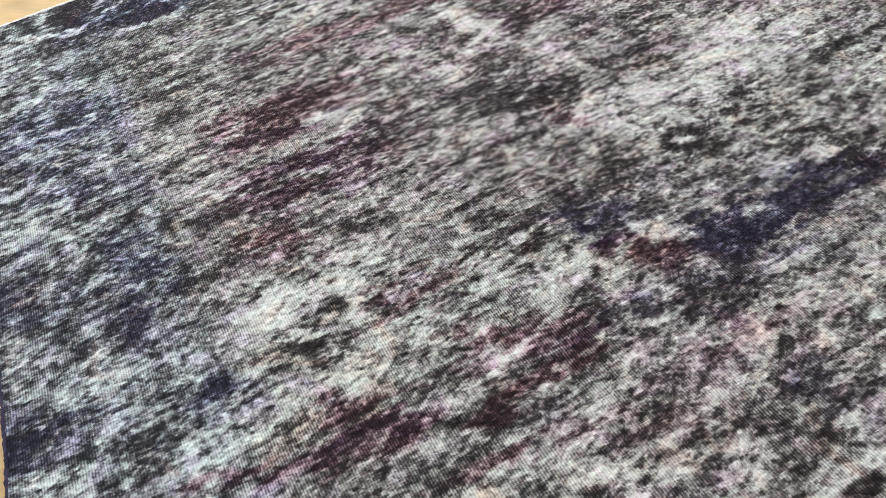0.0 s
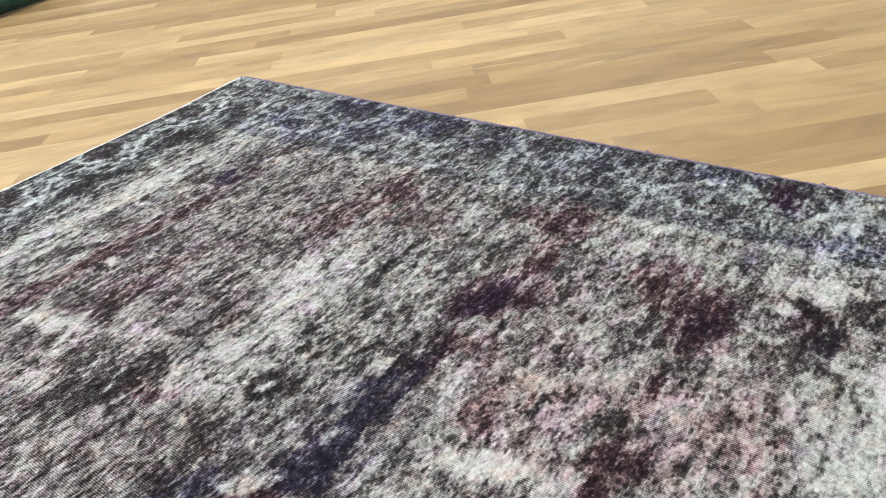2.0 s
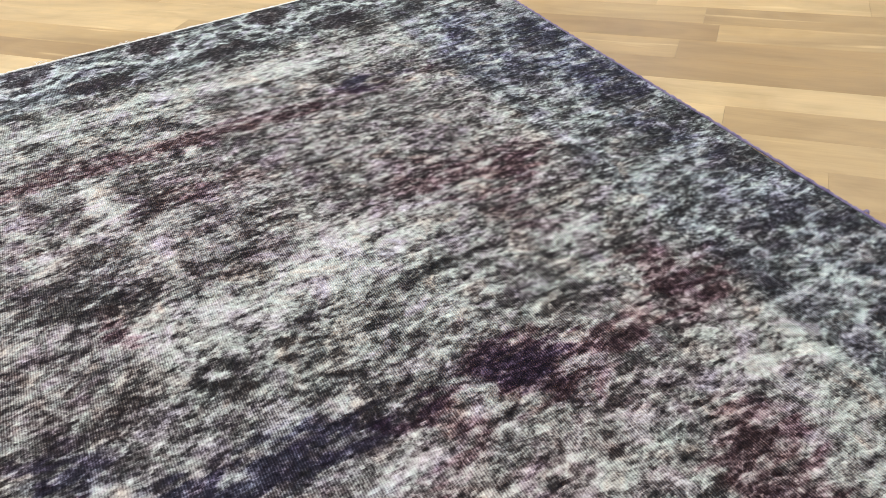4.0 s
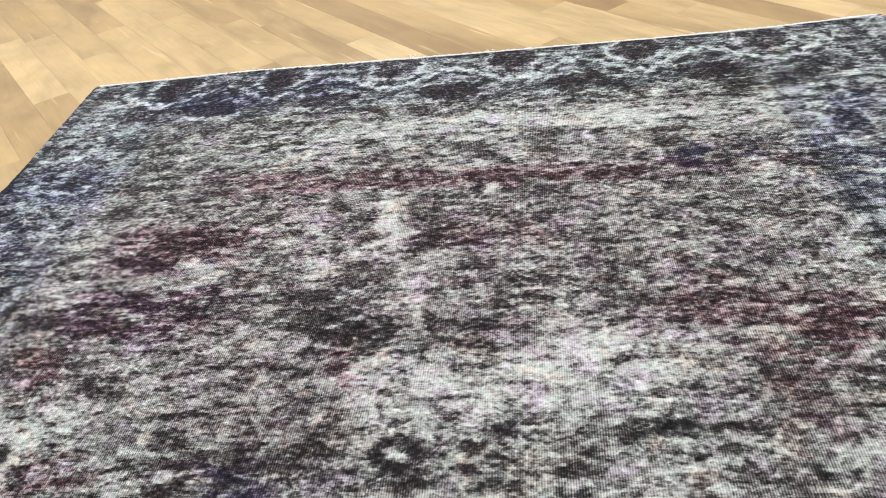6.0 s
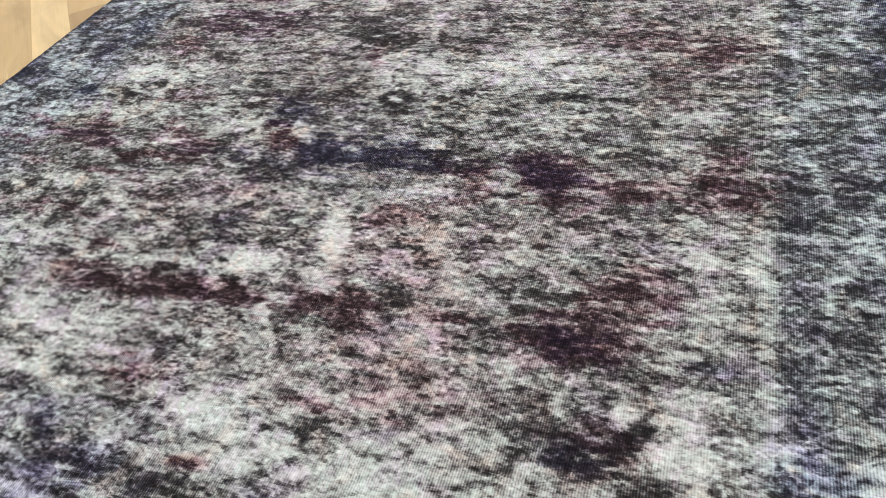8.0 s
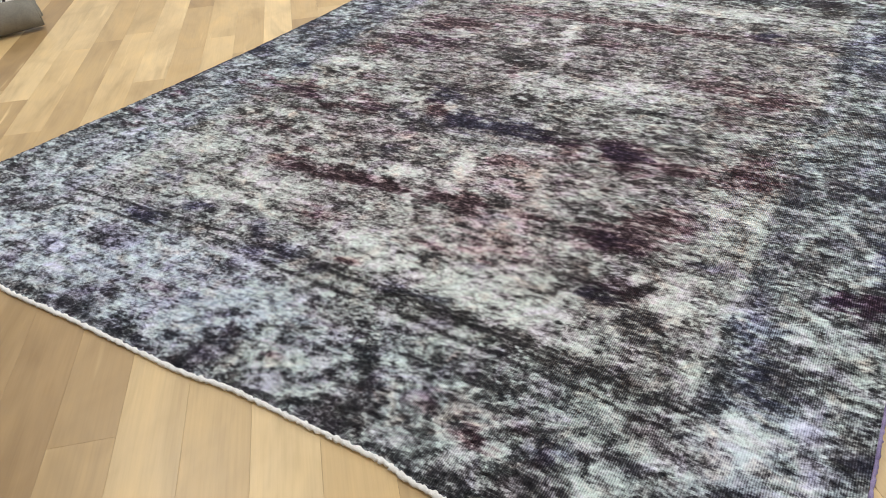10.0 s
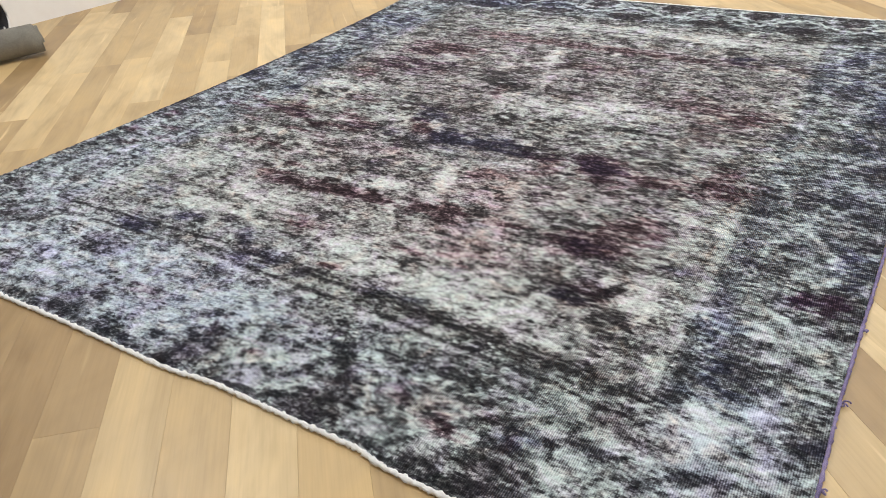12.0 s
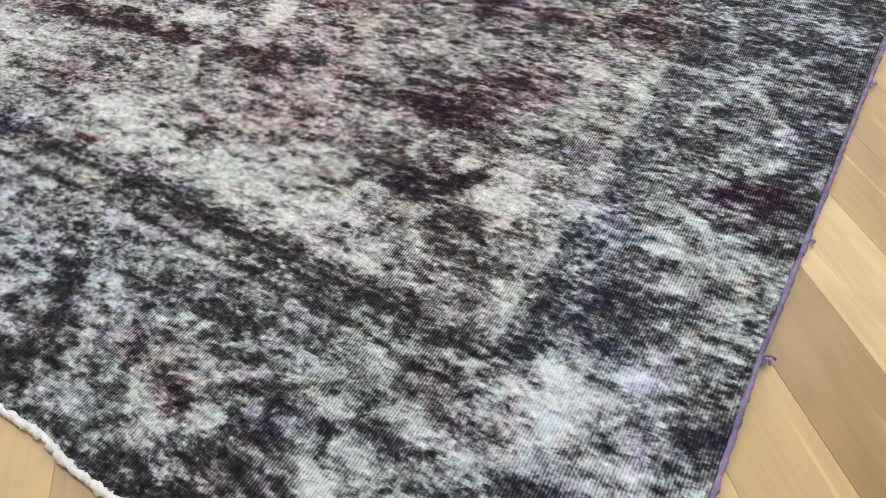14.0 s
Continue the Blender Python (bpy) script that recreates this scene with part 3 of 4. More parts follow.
worn(-0.32, -0.56, 0.050, 0.032, -40, 0.8)
worn(0.05, -0.57, 0.063, 0.033, -65, 1.0)
worn(-1.10, -0.58, 0.043, 0.016, -87, 0.7)
worn(0.57, -0.60, 0.079, 0.043, 11, 0.5)
worn(0.95, -0.61, 0.089, 0.052, -77, 0.9)
worn(0.06, -0.63, 0.080, 0.043, -58, 1.2)
worn(-0.40, -0.65, 0.049, 0.026, -11, 0.5)
worn(-0.65, -0.65, 0.231, 0.073, 5, 0.4)
worn(-1.04, -0.66, 0.051, 0.011, 89, 0.8)
worn(0.08, -0.67, 0.106, 0.028, -66, 0.9)
worn(-0.15, -0.72, 0.091, 0.034, 7, 0.7)
worn(-0.06, -0.72, 0.090, 0.035, 6, 0.6)
worn(-0.52, -0.73, 0.039, 0.017, -12, 0.5)
worn(-0.10, -0.74, 0.048, 0.029, -36, 1.0)
worn(0.09, -0.75, 0.040, 0.025, -61, 1.0)
worn(-0.81, -0.77, 0.131, 0.073, -19, 0.5)
worn(-0.38, -0.78, 0.032, 0.025, 16, 0.6)
worn(0.69, -0.82, 0.022, 0.018, 12, 1.4)
worn(-0.82, -0.84, 0.059, 0.026, -13, 0.5)
worn(-0.99, -0.85, 0.140, 0.070, 4, 0.5)
worn(0.00, -0.86, 0.063, 0.019, -65, 0.8)
worn(-0.90, -0.87, 0.109, 0.034, -13, 0.5)
worn(0.38, -0.88, 0.049, 0.030, 6, 0.7)
worn(-0.02, -0.89, 0.048, 0.027, -57, 1.1)
worn(-1.08, -0.91, 0.047, 0.038, -53, 0.5)
worn(-0.43, -0.98, 0.120, 0.031, 9, 0.6)
worn(0.91, -0.98, 0.095, 0.055, -72, 1.0)
worn(-0.61, -0.99, 0.066, 0.042, -8, 0.9)
worn(1.25, -0.99, 0.046, 0.028, 87, 0.9)
worn(-0.55, -1.01, 0.074, 0.050, -14, 0.8)
worn(1.24, -1.03, 0.038, 0.031, 57, 0.8)
worn(-0.35, -1.04, 0.081, 0.046, 13, 0.7)
worn(0.89, -1.05, 0.039, 0.031, 30, 0.9)
worn(1.28, -1.09, 0.030, 0.024, 65, 0.5)
worn(1.27, -1.12, 0.034, 0.022, 32, 0.7)
worn(-1.05, -1.12, 0.142, 0.076, 7, 0.5)
worn(-0.61, -1.13, 0.089, 0.056, 2, 0.5)
worn(-0.00, -1.15, 0.052, 0.039, -13, 1.1)
worn(0.21, -1.20, 0.102, 0.036, 11, 0.5)
worn(0.48, -1.21, 0.159, 0.052, 6, 0.5)
worn(0.36, -1.23, 0.113, 0.056, 21, 0.7)
worn(0.63, -1.25, 0.106, 0.045, 23, 0.7)
worn(1.19, -1.39, 0.076, 0.029, -75, 1.3)
worn(1.12, -1.46, 0.062, 0.024, 25, 0.9)
worn(1.23, -1.47, 0.030, 0.023, 40, 1.0)
worn(0.21, -1.64, 0.052, 0.027, 15, 0.7)
worn(0.99, -1.69, 0.086, 0.063, 25, 0.7)
worn(0.18, -1.71, 0.110, 0.076, -2, 0.8)
worn(-0.31, -1.71, 0.089, 0.035, 15, 0.5)
worn(0.71, -1.71, 0.087, 0.041, 23, 0.7)
worn(0.18, -1.77, 0.058, 0.035, 11, 0.7)
maroon(-0.56, 1.07, 0.180, 0.053, -9, 0.8)
maroon(-0.15, 1.05, 0.167, 0.046, -8, 0.8)
maroon(0.26, 1.02, 0.154, 0.045, -7, 0.7)
maroon(-0.74, 0.75, 0.189, 0.085, -12, 1.1)
maroon(0.15, 0.73, 0.188, 0.078, -7, 0.4)
maroon(0.70, 0.40, 0.135, 0.095, 5, 0.6)
maroon(0.94, 0.32, 0.092, 0.053, 64, 0.6)
maroon(-0.93, 0.26, 0.097, 0.052, -43, 0.6)
maroon(-0.17, 0.25, 0.079, 0.026, -71, 0.6)
maroon(0.81, 0.12, 0.101, 0.064, -79, 0.5)
maroon(-0.73, -0.05, 0.095, 0.058, -16, 0.9)
maroon(0.96, -0.17, 0.073, 0.039, 12, 0.6)
maroon(-0.31, -0.19, 0.075, 0.025, -68, 0.6)
maroon(-0.95, -0.23, 0.054, 0.032, -52, 0.8)
maroon(-1.21, -0.24, 0.047, 0.020, -22, 0.8)
maroon(-0.65, -0.25, 0.100, 0.031, -45, 0.9)
maroon(-0.27, -0.26, 0.047, 0.036, -48, 0.9)
maroon(-0.24, -0.26, 0.050, 0.026, -73, 0.7)
maroon(-0.95, -0.28, 0.068, 0.049, 80, 0.9)
maroon(-1.08, -0.28, 0.067, 0.020, -18, 0.8)
maroon(0.99, -0.30, 0.110, 0.074, 23, 1.1)
maroon(0.33, -0.30, 0.081, 0.028, 7, 0.8)
maroon(-0.53, -0.31, 0.066, 0.033, -46, 0.8)
maroon(0.73, -0.34, 0.066, 0.031, 10, 1.5)
maroon(0.58, -0.34, 0.112, 0.075, -77, 0.9)
maroon(-0.93, -0.34, 0.077, 0.037, -5, 0.9)
maroon(-1.22, -0.35, 0.087, 0.021, -17, 0.7)
maroon(-0.62, -0.37, 0.167, 0.019, 7, 1.0)
maroon(0.36, -0.40, 0.048, 0.041, 56, 0.7)
maroon(-1.08, -0.44, 0.101, 0.023, -16, 0.5)
maroon(-0.75, -0.47, 0.115, 0.016, -16, 0.6)
maroon(0.22, -0.49, 0.087, 0.032, 30, 0.7)
maroon(0.17, -0.53, 0.061, 0.028, 35, 0.8)
maroon(-0.85, -0.64, 0.172, 0.032, -14, 0.6)
maroon(0.80, -0.66, 0.074, 0.060, -83, 0.8)
maroon(-1.33, -0.69, 0.053, 0.022, -18, 0.5)
maroon(0.78, -0.72, 0.089, 0.084, 64, 1.0)
maroon(-0.56, -0.74, 0.046, 0.017, -13, 0.6)
maroon(0.75, -0.78, 0.073, 0.059, 22, 1.2)
maroon(-1.25, -0.80, 0.064, 0.024, -16, 0.5)
maroon(0.14, -0.82, 0.069, 0.016, 10, 1.0)
maroon(0.41, -0.82, 0.064, 0.015, 11, 0.8)
maroon(0.22, -0.82, 0.066, 0.017, 10, 0.8)
maroon(0.09, -0.83, 0.044, 0.040, -53, 0.8)
maroon(0.64, -0.84, 0.069, 0.060, 21, 0.8)
maroon(-0.21, -0.84, 0.088, 0.025, 8, 1.1)
maroon(-0.61, -0.84, 0.046, 0.041, 22, 0.7)
maroon(-0.10, -0.84, 0.033, 0.023, -13, 1.2)
maroon(0.20, -0.84, 0.058, 0.045, -62, 0.9)
maroon(-0.27, -0.85, 0.194, 0.028, 10, 0.9)
maroon(-1.38, -0.87, 0.051, 0.031, -34, 0.6)
maroon(0.42, -1.05, 0.068, 0.026, 12, 0.6)
maroon(0.21, -1.09, 0.071, 0.021, 11, 0.6)
maroon(-0.21, -1.10, 0.075, 0.050, 1, 0.8)
maroon(0.03, -1.26, 0.047, 0.017, 11, 0.6)
maroon(-0.39, -1.62, 0.078, 0.031, 14, 0.5)
maroon(0.54, -1.63, 0.046, 0.034, 14, 0.6)
maroon(0.66, -1.64, 0.038, 0.031, -38, 0.5)
maroon(0.08, -1.68, 0.054, 0.031, 10, 0.7)
maroon(0.71, -1.68, 0.052, 0.029, 22, 0.6)
navy(-0.52, 1.76, 0.120, 0.075, -30, 1.0)
navy(-0.95, 1.70, 0.251, 0.104, -16, 1.1)
navy(1.26, 1.29, 0.154, 0.062, 70, 0.9)
navy(-1.38, 1.11, 0.233, 0.130, -37, 0.9)
navy(0.91, 1.08, 0.064, 0.056, 84, 0.8)
navy(0.75, 1.06, 0.056, 0.038, -89, 1.0)
navy(0.75, 1.03, 0.086, 0.049, 89, 0.8)
navy(1.47, 1.01, 0.261, 0.112, -79, 1.0)
navy(1.17, 0.96, 0.236, 0.119, -87, 0.7)
navy(-1.31, 0.78, 0.136, 0.076, -59, 0.6)
navy(1.36, 0.69, 0.237, 0.077, -80, 0.7)
navy(1.48, 0.59, 0.206, 0.101, -79, 0.9)
navy(-1.47, 0.45, 0.123, 0.059, -82, 0.6)
navy(-1.21, 0.43, 0.109, 0.062, -78, 0.6)
navy(-1.24, 0.31, 0.143, 0.076, -15, 0.5)
navy(1.36, 0.25, 0.185, 0.060, -79, 0.7)
navy(-1.25, 0.23, 0.083, 0.042, 89, 0.7)
navy(-1.70, 0.05, 0.068, 0.037, -43, 0.8)
navy(-1.50, 0.04, 0.116, 0.053, -27, 1.0)
navy(-1.15, -0.07, 0.059, 0.036, -45, 0.7)
navy(-0.36, -0.08, 0.078, 0.026, -69, 0.7)
navy(-1.10, -0.09, 0.068, 0.033, -49, 0.7)
navy(-0.30, -0.10, 0.084, 0.061, -23, 1.1)
navy(0.00, -0.25, 0.185, 0.060, 0, 0.8)
navy(-0.12, -0.29, 0.094, 0.056, -1, 1.0)
navy(0.13, -0.29, 0.158, 0.059, 6, 1.1)
navy(-0.08, -0.33, 0.091, 0.046, -71, 0.8)
navy(-0.21, -0.38, 0.072, 0.062, 26, 0.5)
navy(-0.31, -0.51, 0.079, 0.035, 62, 0.3)
navy(-0.25, -0.61, 0.061, 0.045, 40, 0.5)
navy(1.42, -0.65, 0.111, 0.041, -86, 1.0)
navy(0.98, -0.85, 0.062, 0.031, 15, 0.6)
navy(-1.24, -0.93, 0.042, 0.030, -51, 0.8)
navy(-0.99, -1.01, 0.027, 0.022, -27, 0.6)
navy(1.15, -1.04, 0.083, 0.062, 81, 0.8)
navy(0.76, -1.09, 0.058, 0.034, 6, 0.8)
navy(-0.90, -1.12, 0.085, 0.050, -16, 0.8)
navy(1.19, -1.22, 0.085, 0.058, -84, 0.9)
navy(-0.62, -1.24, 0.089, 0.030, 19, 0.9)
navy(-0.33, -1.25, 0.064, 0.027, -43, 0.7)
navy(0.29, -1.30, 0.113, 0.018, 6, 0.6)
navy(-0.21, -1.33, 0.113, 0.045, 15, 0.7)
navy(-0.76, -1.36, 0.079, 0.035, 10, 1.0)
navy(1.44, -1.37, 0.071, 0.026, 27, 0.6)
navy(0.85, -1.64, 0.046, 0.035, 25, 0.8)
plum(-0.83, 0.65, 0.110, 0.040, -9, 0.8)
plum(-0.76, 0.42, 0.202, 0.083, -2, 0.8)
plum(0.51, -0.29, 0.070, 0.052, -84, 1.7)
plum(0.54, -0.33, 0.072, 0.045, 6, 1.1)
plum(0.55, -0.36, 0.050, 0.029, 10, 1.5)
plum(-1.47, -0.56, 0.062, 0.030, -24, 0.9)
plum(-1.48, -0.76, 0.054, 0.028, -27, 0.7)
plum(0.64, -0.80, 0.045, 0.032, 17, 1.0)
plum(1.39, -0.82, 0.047, 0.032, 41, 2.2)
plum(1.32, -0.83, 0.035, 0.028, 54, 1.8)
plum(0.72, -0.83, 0.071, 0.051, 12, 1.2)
umber(0.54, 0.99, 0.088, 0.025, -7, 1.4)
umber(-0.33, 0.04, 0.210, 0.165, 1, 0.5)
umber(-0.72, -0.40, 0.045, 0.017, -17, 1.2)
umber(-0.42, -0.86, 0.158, 0.038, 8, 1.1)
umber(0.80, -1.05, 0.094, 0.033, 24, 0.9)
umber(0.74, -1.60, 0.077, 0.040, 22, 0.8)
slate(0.18, -0.43, 0.094, 0.033, 7, 0.5)
slate(1.29, -1.31, 0.076, 0.037, 28, 0.5)
slate(0.54, -1.61, 0.081, 0.027, 23, 0.5)
ring(0.0, 0.0, 0.038, 0.016, 0.36, 0.16)
ring(-0.898, 0.004, 0.070, 0.028, -0.14, -0.05)
ring(-0.925, -0.025, 0.004, 0.014, 0.4, 0.0)
ring(-0.865, 0.010, 0.004, 0.012, 0.4, 0.0)
ring(0.760, -0.965, 0.062, 0.016, -0.15, -0.10)
ring(0.760, -0.965, 0.105, 0.024, 0.16, 0.0)
ring(-0.66, -0.62, 0.055, 0.018, -0.2, -0.1)
worn(-0.55, -1.58, 0.75, 0.18, 0, 0.7)
worn(-0.75, -1.10, 0.50, 0.28, 0, 0.4)
# far end darkened in the colour, for its duller look at grazing view
dark(0.0, 1.70, 1.50, 0.25, 0, 0.15)
dark(-0.6, -0.50, 0.40, 0.25, 0, 0.35)
worn(-1.25, -1.00, 0.25, 0.60, 0, 0.5)
worn(0.30, -1.12, 0.45, 0.10, 0, 0.35)
slate(-0.50, -1.60, 0.70, 0.18, 0, 0.8)
dark(1.395, -0.815, 0.048, 0.036, 0, 2.2)
navy(1.36, -0.25, 0.12, 0.40, 0, 0.4)
plum(1.388, -0.81, 0.036, 0.028, 0, 2.4)
plum(1.318, -0.832, 0.030, 0.022, 0, 1.8)
worn(1.205, -1.40, 0.045, 0.06, 0, 1.1)
worn(1.15, -1.435, 0.07, 0.03, 0, 1.2)
worn(1.22, -1.50, 0.05, 0.04, 0, 1.0)
plum(0.62, -0.30, 0.05, 0.04, 0, 1.2)
navy(0.15, -0.29, 0.22, 0.03, 0, 0.7)
maroon(-0.25, -0.84, 0.28, 0.03, -6, 0.8)
slate(1.25, -1.45, 0.15, 0.25, 0, 0.6)
maroon(0.82, -0.33, 0.22, 0.032, 0, 0.8)
plum(-0.90, -0.30, 0.20, 0.035, 0, 0.7)
navy(-0.40, -0.34, 0.16, 0.030, 0, 0.6)
maroon(0.15, 1.01, 0.75, 0.040, 0, 0.6)
maroon(-0.66, 0.74, 0.14, 0.05, 0, 0.7)
plum(-0.80, 0.50, 0.22, 0.05, 0, 0.5)
maroon(0.90, 0.35, 0.16, 0.09, 0, 0.5)
worn(-0.02, -1.17, 0.06, 0.04, 20, 0.9)
worn(0.93, -1.03, 0.07, 0.05, 0, 0.9)
worn(-0.10, 0.77, 0.04, 0.09, 0, 0.4)
dark(-0.16, 0.36, 0.13, 0.022, 0, 0.8)


# madder left in the middle of the field, in streaks
RED += 0.20 * PATCHY * (bump_between(GY, -1.08, -0.22, 0.05) * bump_between(GX, -0.75, 1.0, 0.08) + bump_between(GY, 0.15, 1.12, 0.08) * bump_between(GX, -1.0, 1.0, 0.1))


def area_rug():
    """A worn carpet: knotted pile, corded ends, overcast sides."""
    rug = tagged(new("area_rug"), "worn grey, plum and navy over-dyed vintage rug on the oak floor", "rug")
    lift = RUG_TOP + 0.0012 * value_noise(GX, GY, 0.5, 0.4, 61) + 0.0007 * value_noise(GX, GY, 0.13, 0.1, 62)
    lift = lift - 0.0035 * (np.exp(-(inset / 0.006) ** 2))
    verts = np.stack((GX, GY, lift), -1).reshape(-1, 3)
    low = np.stack((GX, GY, np.full_like(GX, 0.0006)), -1)
    rim_index = [(0, i) for i in range(NX)] + [(j, NX - 1) for j in range(1, NY)] + [(NY - 1, i) for i in range(NX - 2, -1, -1)] + [(j, 0) for j in range(NY - 2, 0, -1)]
    rim_low = np.array([low[j, i] for j, i in rim_index])
    rim_top = np.array([j * NX + i for j, i in rim_index])
    n = NX * NY
    idx = np.arange(n).reshape(NY, NX)
    quads = np.stack((idx[:-1, :-1], idx[:-1, 1:], idx[1:, 1:], idx[1:, :-1]), -1).reshape(-1, 4)
    m = len(rim_index)
    k = np.arange(m)
    skirt = np.stack((n + k, n + (k + 1) % m, rim_top[(k + 1) % m], rim_top[k]), -1)
    data = bpy.data.meshes.new("woven_face")
    every = np.concatenate((verts, rim_low))
    faces = np.concatenate((quads, skirt))
    data.vertices.add(len(every))
    data.vertices.foreach_set("co", every.ravel())
    data.loops.add(faces.size)
    data.loops.foreach_set("vertex_index", faces.ravel().astype(np.int32))
    data.polygons.add(len(faces))
    data.polygons.foreach_set("loop_start", np.arange(0, faces.size, 4, dtype=np.int32))
    data.polygons.foreach_set("use_smooth", np.ones(len(faces), dtype=bool))
    data.update(calc_edges=True)
    bound = np.where(WEAR > WEAR_BASE, LIMIT, LIMIT * 0.8)
    kept = WEAR_BASE + bound * np.tanh((WEAR - WEAR_BASE) / bound)
    for name, values in (("wear", kept), ("red", np.clip(RED, 0, 1)), ("blue", np.clip(BLUE, 0, 1)), ("rose", np.clip(ROSE, 0, 1))):
        flat = values.ravel()
        full = np.concatenate((flat, flat[rim_top])).astype(np.float32)
        data.attributes.new(name, "FLOAT", "POINT").data.foreach_set("value", full)
    data.materials.append(WOOL)
    face = new("woven_face", data)
    face.parent = rug
    tagged(face, "low-cut mottled wool pile with bare warp threads")
    r = random.Random(3)

    def cord(name, places, thick, material, label, ridge, out):
        bm = bmesh.new()
        sizes = [thick * r.uniform(0.72, 1.25) for _ in places]
        path = [Vector((x + out[0] * thick * 0.6, y + out[1] * thick * 0.6, thick * 0.72 + 0.002 + r.uniform(0, 0.0018))) for x, y in places]
        tube(bm, path, lambda i: sizes[i], 8, 0.8, ridge)
        part(name, bm, material, rug, label, True)

    xs = np.arange(-1.598, 1.438, 0.0052)
    cord("end_cord", [(x, rug_edges(x, 0)[2] + r.uniform(-0.002, 0.002)) for x in xs], 0.0062, COTTON, "white cotton end cord, bunched and uneven", 0.34, (0, -1))
    xs = np.arange(-1.592, 1.6, 0.009)
    cord("end_cord", [(x, rug_edges(x, 0)[3] + r.uniform(-0.002, 0.002)) for x in xs], 0.0055, COTTON, "thin white cotton end cord", 0.18, (0, 1))
    ys = np.arange(-1.815, 2.0, 0.007)
    cord("selvage", [(rug_edges(0, y)[1] + r.uniform(-0.001, 0.001), y) for y in ys], 0.0048, VIOLET, "violet wool overcast selvage", 0.1, (1, 0))
    ys = np.arange(-1.795, 1.95, 0.007)
    cord("selvage", [(rug_edges(0, y)[0] + r.uniform(-0.001, 0.001), y) for y in ys], 0.0046, INDIGO, "dark indigo wool overcast selvage", 0.1, (-1, 0))

    def loose_thread(x, y, heading, length, thick, material):
        bm = bmesh.new()
        for _ in range(3):
            a = radians(heading) + r.uniform(-0.6, 0.6)
            here, path = Vector((x, y, 0.006)), []
            for i in range(7):
                path.append(here.copy())
                a += r.uniform(-0.55, 0.55)
                here = here + Vector((math.cos(a), math.sin(a), 0)) * (length / 6)
                here.z = 0.004 + 0.006 * math.sin(i / 6 * math.pi)
            tube(bm, path, lambda i: thick, 5)
        part("loose_thread", bm, material, rug)

    for y, l in ((-1.19, 0.022), (-1.475, 0.015), (-0.90, 0.014), (-0.32, 0.018), (-1.66, 0.015)):
        loose_thread(float(rug_edges(0, y)[1]) + 0.004, y, -20, l, 0.0022, VIOLET)
    for x, l in ((-0.21, 0.05), (0.12, 0.03), (-0.9, 0.035), (0.93, 0.03)):
        loose_thread(x, float(rug_edges(x, 0)[3]) + 0.004, 100, l, 0.0009, COTTON)
    for x, l in ((0.41, 0.009), (0.97, 0.008)):
        loose_thread(x, float(rug_edges(x, 0)[2]) - 0.004, -100, l, 0.0016, COTTON)
    return rug


area_rug()


# ---- rolled rugs beside the wall ----
def rolled_rug(name, end_a, end_b, radius, turns, thick, material, label, seed, binding=None, squash=0.92, pile=None):
    """A rug rolled up: a spiral sheet with open ends."""
    r = random.Random(seed)
    a, b = Vector(end_a), Vector(end_b)
    axis = (b - a).normalized()
    side = axis.cross(Vector((0, 0, 1))).normalized()
    up = side.cross(axis)
    bm = bmesh.new()
    steps, rows = int(26 * turns), 9
    inner = radius - turns * thick * 1.25
    grid = []
    phase = r.uniform(0, 6.28)
    for j in range(rows):
        f = j / (rows - 1)
        ring_out, ring_in = [], []
        ragged = r.uniform(-0.006, 0.006)
        for i in range(steps + 1):
            g = i / steps
            ang = phase + g * turns * 2 * math.pi
            rad = inner + (radius - inner) * g
            rad *= 1 + 0.035 * math.sin(ang * 2 + f * 5 + seed) + 0.02 * math.sin(ang * 3 - f * 9)
            slide = (0.016 * math.sin(g * 9 + seed) + ragged) if j in (0, rows - 1) else 0
            for ring, rr in ((ring_out, rad), (ring_in, rad - thick)):
                p = a.lerp(b, f) + axis * slide + side * math.cos(ang) * rr + up * math.sin(ang) * rr * squash
                ring.append(bm.verts.new(p))
        grid.append((ring_out, ring_in))
    for j in range(rows - 1):
        for i in range(steps):
            o0, o1, n0, n1 = grid[j][0], grid[j + 1][0], grid[j][1], grid[j + 1][1]
            bm.faces.new((o0[i], o0[i + 1], o1[i + 1], o1[i]))
            bm.faces.new((n0[i], n1[i], n1[i + 1], n0[i + 1])).material_index = 1
        for e in (0, steps):
            bm.faces.new((grid[j][0][e], grid[j + 1][0][e], grid[j + 1][1][e], grid[j][1][e]))
    for ring_out, ring_in in (grid[0], grid[-1]):
        for i in range(steps):
            bm.faces.new((ring_out[i], ring_in[i], ring_in[i + 1], ring_out[i + 1]))
    bmesh.ops.recalc_face_normals(bm, faces=bm.faces[:])
    thing = tagged(new(name), label, "rug")
    sheet = part("rolled_sheet", bm, material, thing, "", True)
    # the sheet's inner face can take a darker colour than its outside
    sheet.data.materials.append(pile or material)
    # pale overcast edge round the open spiral
    bm = bmesh.new()
    path = []
    for i in range(0, steps + 1):
        g = i / steps
        ang = phase + g * turns * 2 * math.pi
        rad = (inner + (radius - inner) * g - thick / 2) * (1 + 0.035 * math.sin(ang * 2 + 5 + seed) + 0.02 * math.sin(ang * 3 - 9))
        path.append(b + axis * (0.004 + 0.016 * math.sin(g * 9 + seed)) + side * math.cos(ang) * rad + up * math.sin(ang) * rad * squash)
    tube(bm, path, lambda i: thick * 0.45, 5)
    part("bound_edge", bm, binding or COTTON, thing, "bound edge", True)
    return thing


